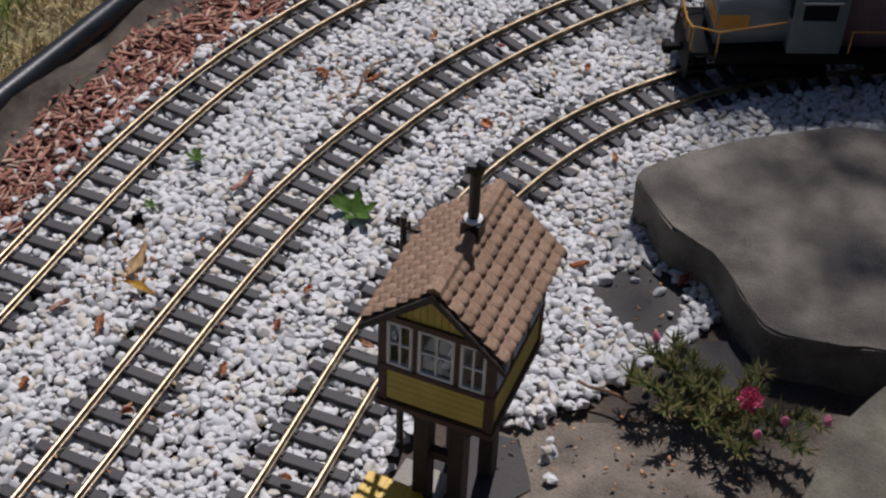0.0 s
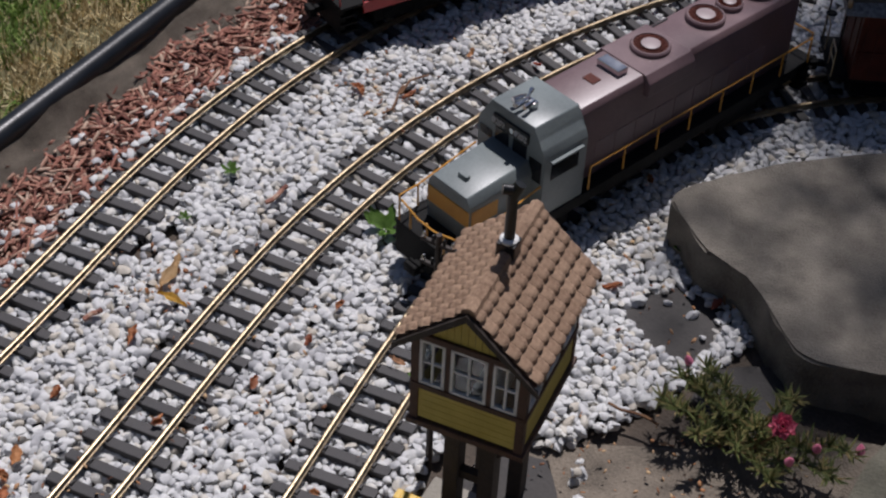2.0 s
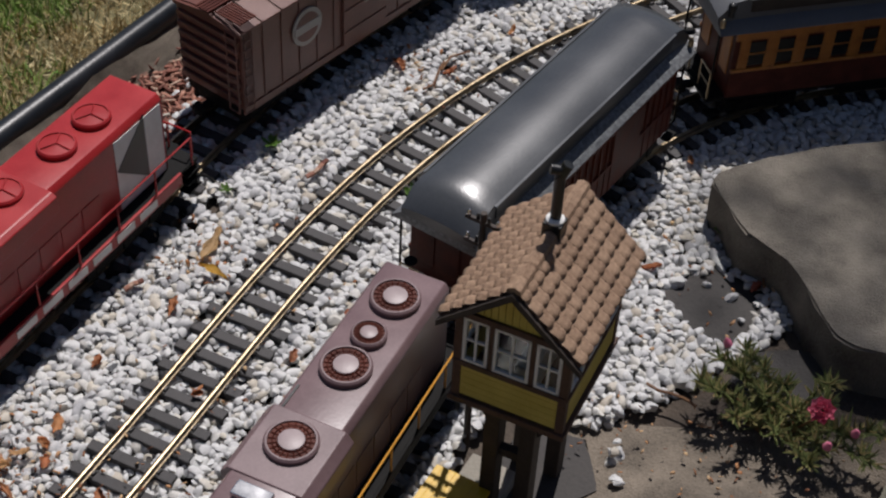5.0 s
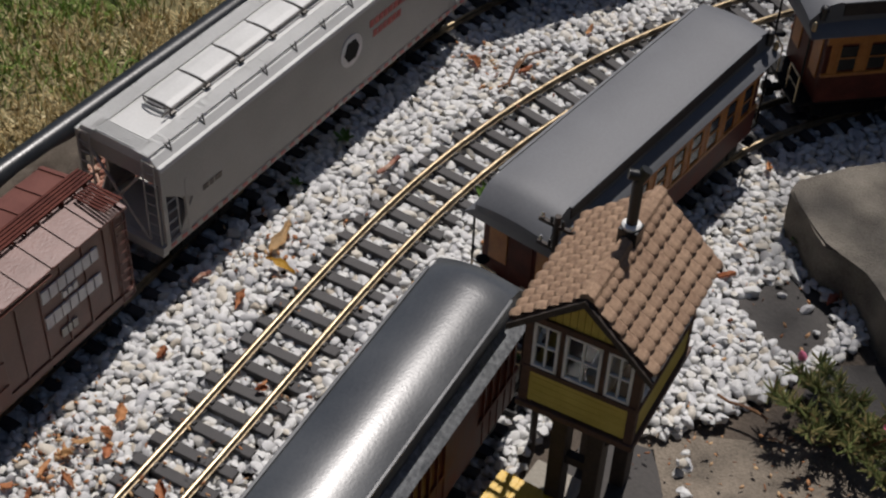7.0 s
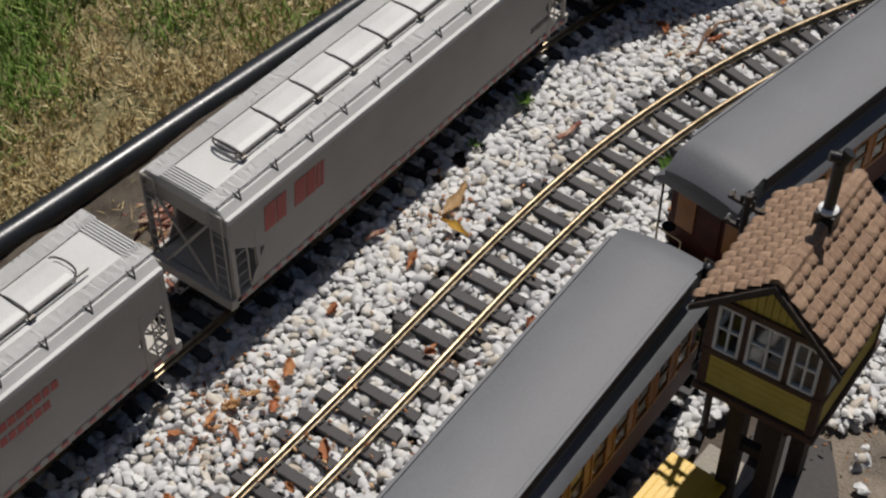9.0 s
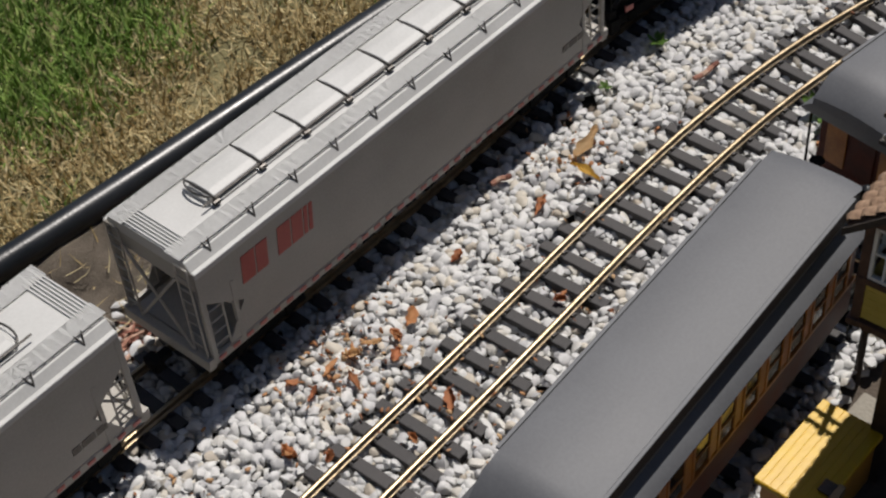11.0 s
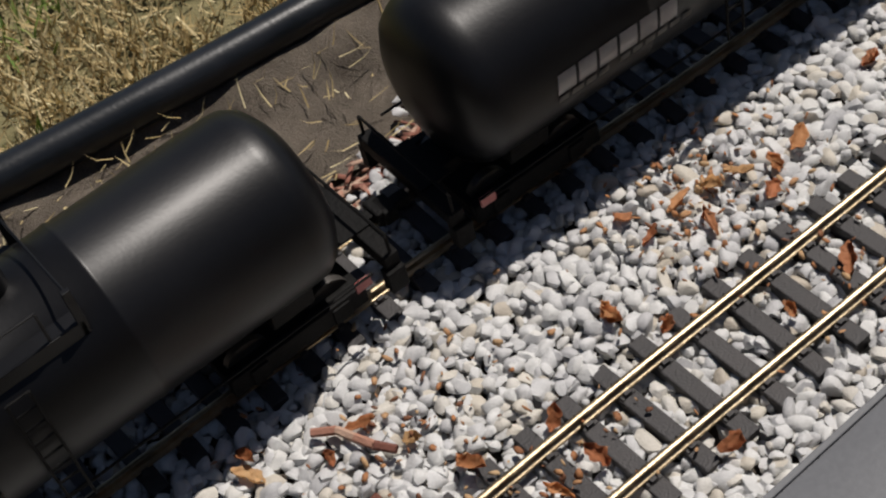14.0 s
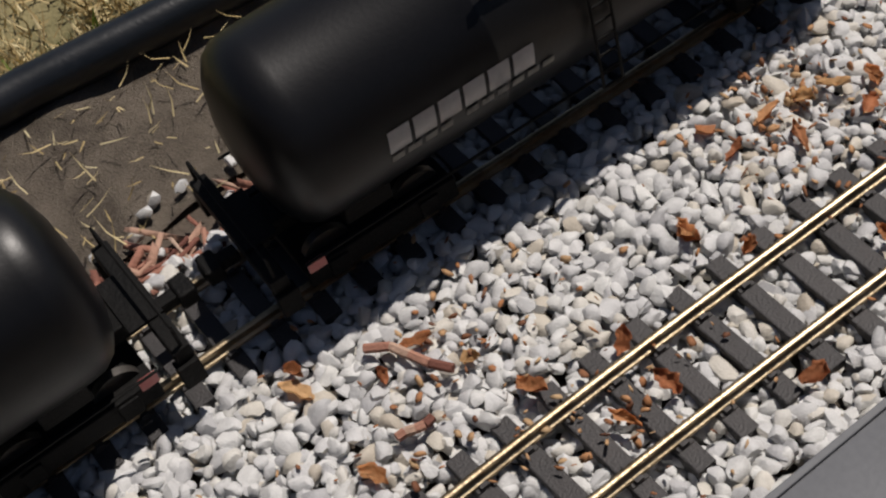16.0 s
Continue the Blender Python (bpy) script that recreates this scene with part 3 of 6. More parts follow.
# ---- flagstones and slabs ----
def slab(name, outline, z0, z1, mat, label, seed, rough=0.004):
    """A flagstone with an uneven, chipped rim, from its corners."""
    rng = random.Random(seed)
    pts = []
    n = len(outline)
    for i in range(n):
        a, b = Vector((*outline[i], 0)), Vector((*outline[(i + 1) % n], 0))
        k = max(2, int((b - a).length / 0.018))
        side = Vector(((b - a).y, -(b - a).x, 0)).normalized()
        for j in range(k):
            f = j / k
            w = noise.noise((seed + (a.x + f) * 3.1, i * 7.3 + f * 4, 0)) * rough * (0.3 + 1.4 * math.sin(math.pi * f)) if j else 0
            pts.append(a.lerp(b, f) + side * w)
    bm = bmesh.new()
    top = [bm.verts.new((p.x, p.y, z1 + 0.0015 * noise.noise((p.x * 30, p.y * 30, seed)))) for p in pts]
    mid = [bm.verts.new((p.x + rng.uniform(-0.002, 0.002), p.y + rng.uniform(-0.002, 0.002), (z0 + z1) / 2)) for p in pts]
    bot = [bm.verts.new((p.x + rng.uniform(-0.003, 0.003), p.y + rng.uniform(-0.003, 0.003), z0)) for p in pts]
    m = len(pts)
    bm.faces.new(top)
    bm.faces.new(bot[::-1])
    for a, b in ((top, mid), (mid, bot)):
        for k in range(m):
            bm.faces.new((a[k], a[(k + 1) % m], b[(k + 1) % m], b[k]))
    rim = [e for e in bm.edges if all(v in top for v in e.verts)]
    bmesh.ops.bevel(bm, geom=rim, offset=0.0025, segments=2, affect="EDGES")
    return tagged(part(name, bm, mat, smooth=True), label, "paving")


slab("flagstone", [(0.201, 1.212), (0.324, 1.271), (0.423, 1.296), (0.47, 1.284), (0.66, 1.20), (0.68, 0.93), (0.404, 0.966), (0.312, 0.978), (0.294, 0.992), (0.261, 1.088), (0.222, 1.120), (0.192, 1.193)], -0.03, 0.05, "paver", "large grey-brown flagstone with a chipped edge", 3)
slab("paving_slab", [(0.404, 0.943), (0.35, 0.886), (0.309, 0.809), (0.235, 0.70), (0.55, 0.62), (0.68, 0.88)], -0.03, 0.03, "mossy", "mossy grey concrete slab beside the flower bed", 5, 0.0015)
slab("stepping_stone", [(0.135, 1.088), (0.18, 1.13), (0.222, 1.127), (0.250, 1.10), (0.245, 1.05), (0.228, 1.005), (0.178, 1.016), (0.145, 1.058)], -0.03, -0.005, "darkstone", "dark flat stone sunk among the white chippings", 7)
slab("stepping_stone", [(0.02, 0.90), (0.075, 0.895), (0.088, 0.835), (0.02, 0.80), (-0.02, 0.83)], -0.03, -0.008, "darkstone", "dark flat stone beneath the signal box", 9)
slab("stepping_stone", [(0.225, 1.01), (0.285, 1.02), (0.30, 0.975), (0.29, 0.93), (0.245, 0.925), (0.205, 0.97)], -0.03, 0.0, "darkstone", "dark flat stone beside the flowering plant", 11)
slab("paving_slab", [(0.05, 0.80), (0.13, 0.775), (0.10, 0.66), (0.0, 0.66), (0.01, 0.755)], -0.03, 0.008, "concrete", "pale concrete slab under the signal box posts", 13)


# ---- signal box ----
HOUSE = pose(-0.005, 0.762, 0, 0, 0, math.degrees(math.atan2(0.934, 0.357)))


def window_unit(parent, m, w, h, cols, rows, depth=0.004):
    """A white glazed window, facing -x in its own frame, with its centre at m."""
    bm = bmesh.new()
    f = 0.0024
    for a in ((-w / 2, -w / 2 + f, -h / 2, h / 2), (w / 2 - f, w / 2, -h / 2, h / 2), (-w / 2, w / 2, -h / 2, -h / 2 + f), (-w / 2, w / 2, h / 2 - f, h / 2)):
        box(-depth / 2, depth / 2, a[0], a[1], a[2], a[3], bm=bm)
    win = part("window", bm, "white", parent, "white-painted window frame", at=m)
    for c in range(1, cols):
        y = -w / 2 + w * c / cols
        part("glazing_bar", box(-0.0012, 0.0012, y - 0.0009, y + 0.0009, -h / 2, h / 2), "white", win)
    for r in range(1, rows):
        z = -h / 2 + h * r / rows
        part("glazing_bar", box(-0.0013, 0.0013, -w / 2, w / 2, z - 0.0009, z + 0.0009), "white", win)
    g = part("pane", box(0.0002, 0.0007, -w / 2 + f, w / 2 - f, -h / 2 + f, h / 2 - f), "glass", win)
    g.visible_shadow = False
    return win


def build_signal_box():
    e = thing("signal_box", HOUSE, "yellow and brown signal box, tiled roof, on dark posts", "model building")
    wx0, wx1, hw = 0.010, 0.122, 0.0455
    zb, zs, ze, za = 0.156, 0.196, 0.248, 0.2935
    # floor
    part("floor", box(wx0 - 0.003, wx1 + 0.003, -hw - 0.003, hw + 0.003, zb - 0.004, zb + 0.002, 0.0008), "timber", e)
    # boarded lower walls
    t = 0.003
    for _, a in (("front_boards", (wx0, wx0 + t, -hw + 0.004, hw - 0.004)), ("rear_boards", (wx1 - t, wx1, -hw + 0.004, hw - 0.004)), ("side_boards", (wx0 + 0.004, wx1 - 0.004, -hw, -hw + t)), ("side_boards", (wx0 + 0.004, wx1 - 0.004, hw - t, hw))):
        for k in range(5):
            z = zb + 0.004 + k * 0.0068
            part("board", box(*a, z, z + 0.0066, 0.0003), "yellow_wall", e)
    # corner posts, sill and head rails
    for x in (wx0 - 0.001, wx1 - 0.006):
        for y in (-hw - 0.001, hw - 0.006):
            part("corner_post", box(x, x + 0.007, y, y + 0.007, zb, ze + 0.002, 0.0006), "timber", e)
    for z0, z1 in ((zs - 0.003, zs + 0.002), (ze - 0.003, ze + 0.003)):
        part("cross_rail", box(wx0 - 0.002, wx0 + 0.004, -hw, hw, z0, z1, 0.0005), "timber", e)
        part("cross_rail", box(wx1 - 0.004, wx1 + 0.002, -hw, hw, z0, z1, 0.0005), "timber", e)
        for y in (-hw - 0.002, hw - 0.004):
            part("side_rail", box(wx0, wx1, y, y + 0.006, z0, z1, 0.0005), "timber", e)
    # front windows and mullions
    zc, h = (zs + ze) / 2 - 0.0005, ze - zs - 0.006
    for y, w in ((0.0292, 0.0205), (0.0, 0.029), (-0.0292, 0.0205)):
        window_unit(e, pose(wx0 + 0.001, y, zc), w, h, 2, 2)
        window_unit(e, pose(wx1 - 0.001, y, zc, 0, 0, 180), w, h, 2, 2)
    for y in (-0.0166, 0.0166):
        part("mullion", box(wx0 - 0.001, wx0 + 0.005, y - 0.0020, y + 0.0020, zs, ze, 0.0004), "timber", e)
        part("mullion", box(wx1 - 0.005, wx1 + 0.001, y - 0.0020, y + 0.0020, zs, ze, 0.0004), "timber", e)
    for x in (0.030, 0.066, 0.102):
        for y, a in ((-hw + 0.001, 90), (hw - 0.001, -90)):
            window_unit(e, pose(x, y, zc, 0, 0, a), 0.027, h, 2, 2)
    for x in (0.048, 0.084):
        for y in (-hw - 0.001, hw - 0.005):
            part("mullion", box(x - 0.003, x + 0.003, y, y + 0.006, zs, ze, 0.0004), "timber", e)
    # gables of upright boards
    for x, nm in ((wx0 + 0.0005, "gable"), (wx1 - 0.003, "gable")):
        n = 13
        for k in range(n):
            bm = bmesh.new()
            y0 = -0.036 + 0.072 * k / n
            y1 = y0 + 0.072 / n - 0.0005
            top = lambda y: ze + 0.003 + (za - ze - 0.010) * (1 - abs(y) / 0.040)
            a = [bm.verts.new((x, y, z)) for y, z in ((y0, ze), (y1, ze), (y1, top(y1)), (y0, top(y0)))]
            b = [bm.verts.new((x + 0.0025, v.co.y, v.co.z)) for v in a]
            bm.faces.new(a)
            bm.faces.new(b[::-1])
            for j in range(4):
                bm.faces.new((a[j], a[(j + 1) % 4], b[(j + 1) % 4], b[j]))
            part("gable_board", bm, "yellow_wall", e)
    # roof: two slopes with rows of rounded tiles
    slope = math.atan2(za - ze + 0.004, 0.056)
    length = 0.056 / math.cos(slope)
    for sgn in (1, -1):
        rot = pose(0, 0, za + 0.0035) @ (pose(0, 0, 0, 0, 0, 0) if sgn == 1 else pose(0.131, 0, 0, 0, 0, 180))
        base = rot @ pose(0, 0, 0, -math.degrees(slope))
        part("roof_slope", box(0.0, 0.131, 0, length, -0.0045, -0.001, 0.0006), "timber", e, "dark brown roof deck", at=base)
        rows, cols = 6, 12
        tm = tile_mesh(0.131 / cols, length / rows)
        for r in range(rows):
            for c in range(cols):
                o = new("roof_tile", tm)
                o.parent = e
                o.matrix_basis = base @ pose(0.131 * (c + 0.5) / cols, length * (r + 1.03) / rows + 0.0004 * math.sin(c * 5.1 + r * 2.3), -0.0006, 0.0, 0.0, 0.8 * math.sin(c * 3.7 + r * 1.9))
    for k in range(9):
        bm = bmesh.new()
        prism([(-0.006, -0.0035), (-0.0045, 0.0005), (0, 0.0025), (0.0045, 0.0005), (0.006, -0.0035)], 0.131 * k / 9 + 0.0002, 0.131 * (k + 1) / 9 - 0.0002, bm=bm)
        part("ridge_tile", bm, "tile", e, at=pose(0, 0, za + 0.0042))
    for x in (-0.003, 0.131):
        for sgn in (-1, 1):
            bm = bmesh.new()
            pr = [(0, za + 0.002), (sgn * 0.057, ze - 0.0045), (sgn * 0.057, ze - 0.0105), (0, za - 0.005)]
            prism(pr, x, x + 0.003, bm=bm)
            part("barge_board", bm, "post", e, "dark brown barge board")
    # chimney: square base with a pale collar and a bent stove pipe
    cx = 0.073
    ch = part("chimney_base", box(cx - 0.007, cx + 0.007, -0.0075, 0.0075, za - 0.008, za + 0.012, 0.0006), "black", e, "black chimney base")
    part("collar", lathe([(0.0068, za + 0.0115), (0.0072, za + 0.0140), (0.0055, za + 0.0155), (0.0045, za + 0.0155)], 16, at=(cx, 0, 0)), "white", ch, smooth=True)
    bm = rod((cx, 0, za + 0.012), (cx, 0, za + 0.056), 0.0042, 16)
    rod((cx, 0, za + 0.054), (cx + 0.003, -0.004, za + 0.064), 0.0044, 16, bm=bm)
    rod((cx + 0.0015, -0.002, za + 0.0585), (cx - 0.003, 0.007, za + 0.0600), 0.0040, 14, bm=bm)
    part("stove_pipe", bm, "black", ch, "glossy black bent stove pipe", smooth=True)
    # posts and braces
    for x in (0.030, 0.105):
        for y in (-0.015, 0.015):
            part("post", box(x - 0.008, x + 0.008, y - 0.0065, y + 0.0065, -0.016, zb - 0.004, 0.0008), "post", e)
            k = 1 if y > 0 else -1
            part("brace", rod((x, y + k * 0.004, zb - 0.034), (x, k * 0.043, zb - 0.006), 0.0035, 6), "post", e)
        part("cross_beam", box(x - 0.005, x + 0.005, -0.042, 0.042, zb - 0.012, zb - 0.004, 0.0006), "post", e)
        part("tie_beam", box(x - 0.004, x + 0.004, -0.015, 0.015, 0.085, 0.094, 0.0006), "post", e)
    # a lever frame and desk seen through the glass
    part("lever_frame", box(0.03, 0.09, -0.012, 0.004, zb + 0.002, zb + 0.034, 0.001), "white", e, "pale lever frame behind the windows")
    return e


def tile_mesh(w, l):
    """A tile with a swollen, rounded lower edge and a slight roll across it."""
    bm = bmesh.new()
    n = 4
    prof = ((0.0, -0.0008), (0.0, 0.0018), (-0.08, 0.0037), (-0.28, 0.0040), (-0.65, 0.0020), (-1.12, 0.0))
    rows = []
    for y, z in prof:
        row = []
        for i in range(n + 1):
            f = i / n
            s = math.sin(math.pi * f)
            row.append(bm.verts.new(((f - 0.5) * w * 0.97, y * l + (0.0009 * s if y > -0.2 else 0), z * (0.55 + 0.45 * s ** 0.5) if z > 0 else z)))
        rows.append(row)
    for a, b in zip(rows, rows[1:]):
        for i in range(n):
            bm.faces.new((a[i], a[i + 1], b[i + 1], b[i]))
    for f in bm.faces:
        f.smooth = True
    bmesh.ops.recalc_face_normals(bm, faces=bm.faces)
    me = bpy.data.meshes.new("roof_tile")
    bm.to_mesh(me)
    bm.free()
    me.materials.append(M["tile"])
    return me


build_signal_box()


# ---- rolling stock: each faces -x, with x = 0 at its middle and z = 0 on the rail ----
def bogie(parent, x, axles, wheel_r=0.0145, label="black truck with side frames"):
    span = max(abs(a) for a in axles) + 0.018
    b = part("truck", box(x - span, x + span, -0.030, 0.030, 0.012, 0.020, 0.001), "underframe", parent, label)
    for y in (-0.034, 0.034):
        bm = prism([(y - 0.003, 0.008), (y + 0.003, 0.008), (y + 0.003, 0.022), (y - 0.003, 0.022)], x - span, x + span, bevel=0.001)
        for a in axles:
            box(x + a - 0.006, x + a + 0.006, y - 0.0045, y + 0.0045, 0.008, 0.020, 0.0008, bm=bm)
        part("side_frame", bm, "underframe", b)
    for a in axles:
        bm = bmesh.new()
        rod((x + a, -0.0262, wheel_r), (x + a, -0.0212, wheel_r), wheel_r, 20, bm=bm)
        rod((x + a, 0.0212, wheel_r), (x + a, 0.0262, wheel_r), wheel_r, 20, bm=bm)
        rod((x + a, -0.022, wheel_r), (x + a, 0.022, wheel_r), 0.003, 8, bm=bm)
        part("wheelset", bm, "steel", b, smooth=True)
    return b


def coupler(parent, x, sgn):
    bm = box(min(x, x + sgn * 0.022), max(x, x + sgn * 0.022), -0.004, 0.004, 0.020, 0.027, 0.001)
    box(x + sgn * 0.016 - 0.005, x + sgn * 0.016 + 0.005, -0.008, 0.008, 0.018, 0.029, 0.0015, bm=bm)
    part("coupler", bm, "underframe", parent)


def blocks(w, h):
    """The outline of one plain bar; a negative width is a gap."""
    return ((0, w, 0, h),) if w > 0 else ()


def letters(parent, name, spans, x0, z, h, mat, y, tilt=0.0, label=""):
    """A row of plain upright bars, as wide as the lettering that they stand for; spans: widths, 0 for a gap."""
    bm = bmesh.new()
    starts = [x0 + sum(abs(k) + 0.0016 for k in spans[:i]) for i in range(len(spans))]
    for x, w in zip(starts, spans):
        for u0, u1, v0, v1 in blocks(w, h):
            a = [bm.verts.new((x + u + tilt * v, y - 0.0004, z + v)) for u, v in ((u0, v0), (u1, v0), (u1, v1), (u0, v1))]
            b = [bm.verts.new((k.co.x, y + 0.0012, k.co.z)) for k in a]
            bm.faces.new(a)
            for j in range(4):
                bm.faces.new((a[j], a[(j + 1) % 4], b[(j + 1) % 4], b[j]))
    part(name, bm, mat, parent, label)


def handrail(parent, pts, posts, mat, r=0.0010):
    bm = bmesh.new()
    for p, q in zip(pts, pts[1:]):
        rod(p, q, r, 6, bm=bm)
    part("handrail", bm, mat, parent)
    for p, q in posts:
        part("stanchion", rod(p, q, r * 1.1, 6), mat, parent)


def diesel(name, label, length, nose_mat, cab_mat, hood_mat, rail_mat, number, style):
    e = thing(name, pose(0, 0, -5), label, "model locomotive", "trains")
    L = length / 2
    xn0, xn1, xc1, xh1 = (-L + 0.055, -L + 0.122, -L + 0.186, L - 0.03) if style == "red" else (-L + 0.028, -L + 0.108, -L + 0.168, L - 0.03)
    zd, zh, zc = (0.044, 0.130, 0.141) if style == "red" else (0.046, 0.134, 0.146)
    deck_mat = "underframe" if style == "grey" else hood_mat
    part("deck", box(-L, L, -0.046, 0.046, zd - 0.004, zd, 0.0008), "underframe", e, "black walkway deck")
    part("side_sill", box(-L + 0.03, L - 0.03, -0.0475, -0.0445, zd - 0.013, zd + 0.0005, 0.0006), deck_mat, e)
    part("side_sill", box(-L + 0.03, L - 0.03, 0.0445, 0.0475, zd - 0.013, zd + 0.0005, 0.0006), deck_mat, e)
    for sgn, nm in ((-1, "front_pilot"), (1, "rear_pilot")):
        x = sgn * L
        part(nm, box(min(x, x - sgn * 0.008), max(x, x - sgn * 0.008), -0.044, 0.044, 0.008, zd - 0.003, 0.001), "underframe", e, "black pilot with steps")
        for y in (-0.042, 0.042):
            bm = bmesh.new()
            for z in (0.012, 0.022, 0.032):
                box(x - sgn * 0.022 if sgn > 0 else x, x if sgn > 0 else x + 0.022, y - 0.006, y + 0.006, z, z + 0.002, bm=bm)
            part("step", bm, "underframe", e)
        coupler(e, x, sgn)
    part("fuel_tank", prism([(-0.034, 0.014), (-0.040, 0.020), (-0.040, 0.042), (0.040, 0.042), (0.040, 0.020), (0.034, 0.014)], -0.065, 0.065, 0.001), "underframe", e)
    ax = (-0.042, 0.0, 0.042) if style == "red" else (-0.034, 0.034)
    bogie(e, -L + 0.11, ax)
    bogie(e, L - 0.11, ax)
    # short hood
    nw = 0.035 if style == "red" else 0.030
    nose = part("nose", prism([(-nw, zd), (-nw, 0.088), (-nw + 0.006, 0.098), (nw - 0.006, 0.098), (nw, 0.088), (nw, zd)], xn0, xn1 + 0.002, 0.0016, scale1=(1.06, 1.0, 0.0 if style == "red" else 0.006)), nose_mat, e, smooth=True)
    if style == "red":
        bm = bmesh.new()
        for k in range(5):
            y0 = -0.052 + k * 0.0185
            a, b = y0, y0 + 0.0095
            pts = []
            for yy, zz in ((a, 0.050), (b, 0.050), (b + 0.026, 0.087), (a + 0.026, 0.087)):
                pts.append((max(-nw + 0.002, min(nw - 0.002, yy)), zz))
            if abs(pts[0][0] - pts[1][0]) + abs(pts[2][0] - pts[3][0]) < 0.003:
                continue
            q = [bm.verts.new((xn0 - 0.0008, y, z)) for y, z in pts]
            r = [bm.verts.new((xn0 + 0.0010, y, z)) for y, z in pts]
            bm.faces.new(q)
            for j in range(4):
                bm.faces.new((q[j], q[(j + 1) % 4], r[(j + 1) % 4], r[j]))
        part("nose_stripes", bm, "stripe", nose, "white diagonal warning stripes")
        part("nose_deck", box(xn0 + 0.008, xn1, -0.027, 0.027, 0.0970, 0.0988, 0.0006), "black", nose, "black anti-glare panel")
    else:
        part("nose_band", box(xn0 - 0.0012, xn0 + 0.002, -nw + 0.001, nw - 0.001, 0.066, 0.084, 0.0005), "orange", nose, "yellow-orange band")
        for y in (-nw - 0.0008, nw - 0.0004):
            part("nose_band", box(xn0 + 0.002, xn1, y, y + 0.0012, 0.066, 0.084), "orange", nose)
        part("headlight", box(xn0 + 0.016, xn0 + 0.022, -0.006, 0.006, 0.098, 0.1035, 0.001), nose_mat, nose)
    # cab
    cw = 0.0465
    if style == "red":
        prof = [(-cw, zd), (-cw, 0.116), (-0.030, zc - 0.003), (-0.022, zc), (0.022, zc), (0.030, zc - 0.003), (cw, 0.116), (cw, zd)]
    else:
        prof = [(-cw, zd), (-cw, 0.116), (-cw + 0.004, 0.124), (-0.036, 0.131), (-0.030, zc - 0.002), (0.030, zc - 0.002), (0.036, 0.131), (cw - 0.004, 0.124), (cw, 0.116), (cw, zd)]
    cab = part("cab", prism(prof, xn1, xc1, 0.0014), cab_mat, e, smooth=True)
    for y0, y1 in ((-0.043, -0.026), (-0.022, -0.003), (0.003, 0.022), (0.026, 0.043)):
        z1 = 0.118 if abs(y0) < 0.03 and abs(y1) < 0.03 else 0.110
        part("windscreen", box(xn1 - 0.0008, xn1 + 0.002, y0, y1, 0.100 if abs(y0) < 0.03 else 0.086, z1, 0.0004), "darkglass", cab)
    for y in (-cw - 0.0006, cw - 0.0010):
        part("side_window", box(xn1 + 0.010, xc1 - 0.012, y, y + 0.0016, 0.088, 0.108, 0.0004), "darkglass", cab)
        part("window_shade", box(xn1 + 0.007, xc1 - 0.009, y - 0.004 if y < 0 else y, y + 0.001 if y < 0 else y + 0.005, 0.110, 0.1118, 0.0003), cab_mat, cab)
    part("number_board", box(xn1 - 0.003, xn1 + 0.004, -0.024, 0.024, 0.121, 0.133, 0.0008), "black" if style == "grey" else cab_mat, cab)
    for y in (-0.015, 0.015):
        me = text_mesh(number, 0.0088)
        link_mesh("number", me, "stripe", cab, "white road number", at=pose(xn1 - 0.0036, y, 0.1268, 90, 0, -90))
    part("headlight", rod((xn1 - 0.004, -0.003, 0.127), (xn1 + 0.002, -0.003, 0.127), 0.0028, 12), "chrome", cab)
    bm = bmesh.new()
    hx = xn1 + 0.012
    for y, l in ((-0.006, 0.016), (0.0, 0.021), (0.006, 0.016)):
        rod((hx + 0.010, y, zc + 0.006), (hx + 0.010 - l, y * 1.3, zc + 0.006), 0.0012, 8, 0.0030, bm=bm)
    box(hx + 0.006, hx + 0.013, -0.009, 0.009, zc - 0.003, zc + 0.005, 0.001, bm=bm)
    rod((hx + 0.012, 0.004, zc + 0.006), (hx + 0.020, 0.008, zc + 0.007), 0.0012, 8, 0.0026, bm=bm)
    part("horn", bm, "chrome", cab, "chrome multi-chime horn", smooth=True)
    if style == "red":
        part("beacon", lathe([(0.004, zc - 0.001), (0.004, zc + 0.003), (0.003, zc + 0.006), (0.001, zc + 0.0075)], 12, at=(xn1 + 0.036, 0.003, 0)), "redletter", cab, smooth=True)
        part("aerial", rod((xn1 + 0.042, 0.012, zc - 0.001), (xn1 + 0.042, 0.012, zc + 0.012), 0.0012, 8), cab_mat, cab)
        link_mesh("number", text_mesh(number, 0.016), "stripe", cab, "white road number", at=pose((xn1 + xc1) / 2, -cw - 0.0006, 0.082, 90, 0, 0))
    # long hood
    hw = 0.0315
    hood = part("long_hood", prism([(-hw, zd), (-hw, zh - 0.006), (-hw + 0.004, zh), (hw - 0.004, zh), (hw, zh - 0.006), (hw, zd)], xc1 - 0.001, xh1, 0.0012), hood_mat, e, smooth=True)
    ztop = zh + 0.0002

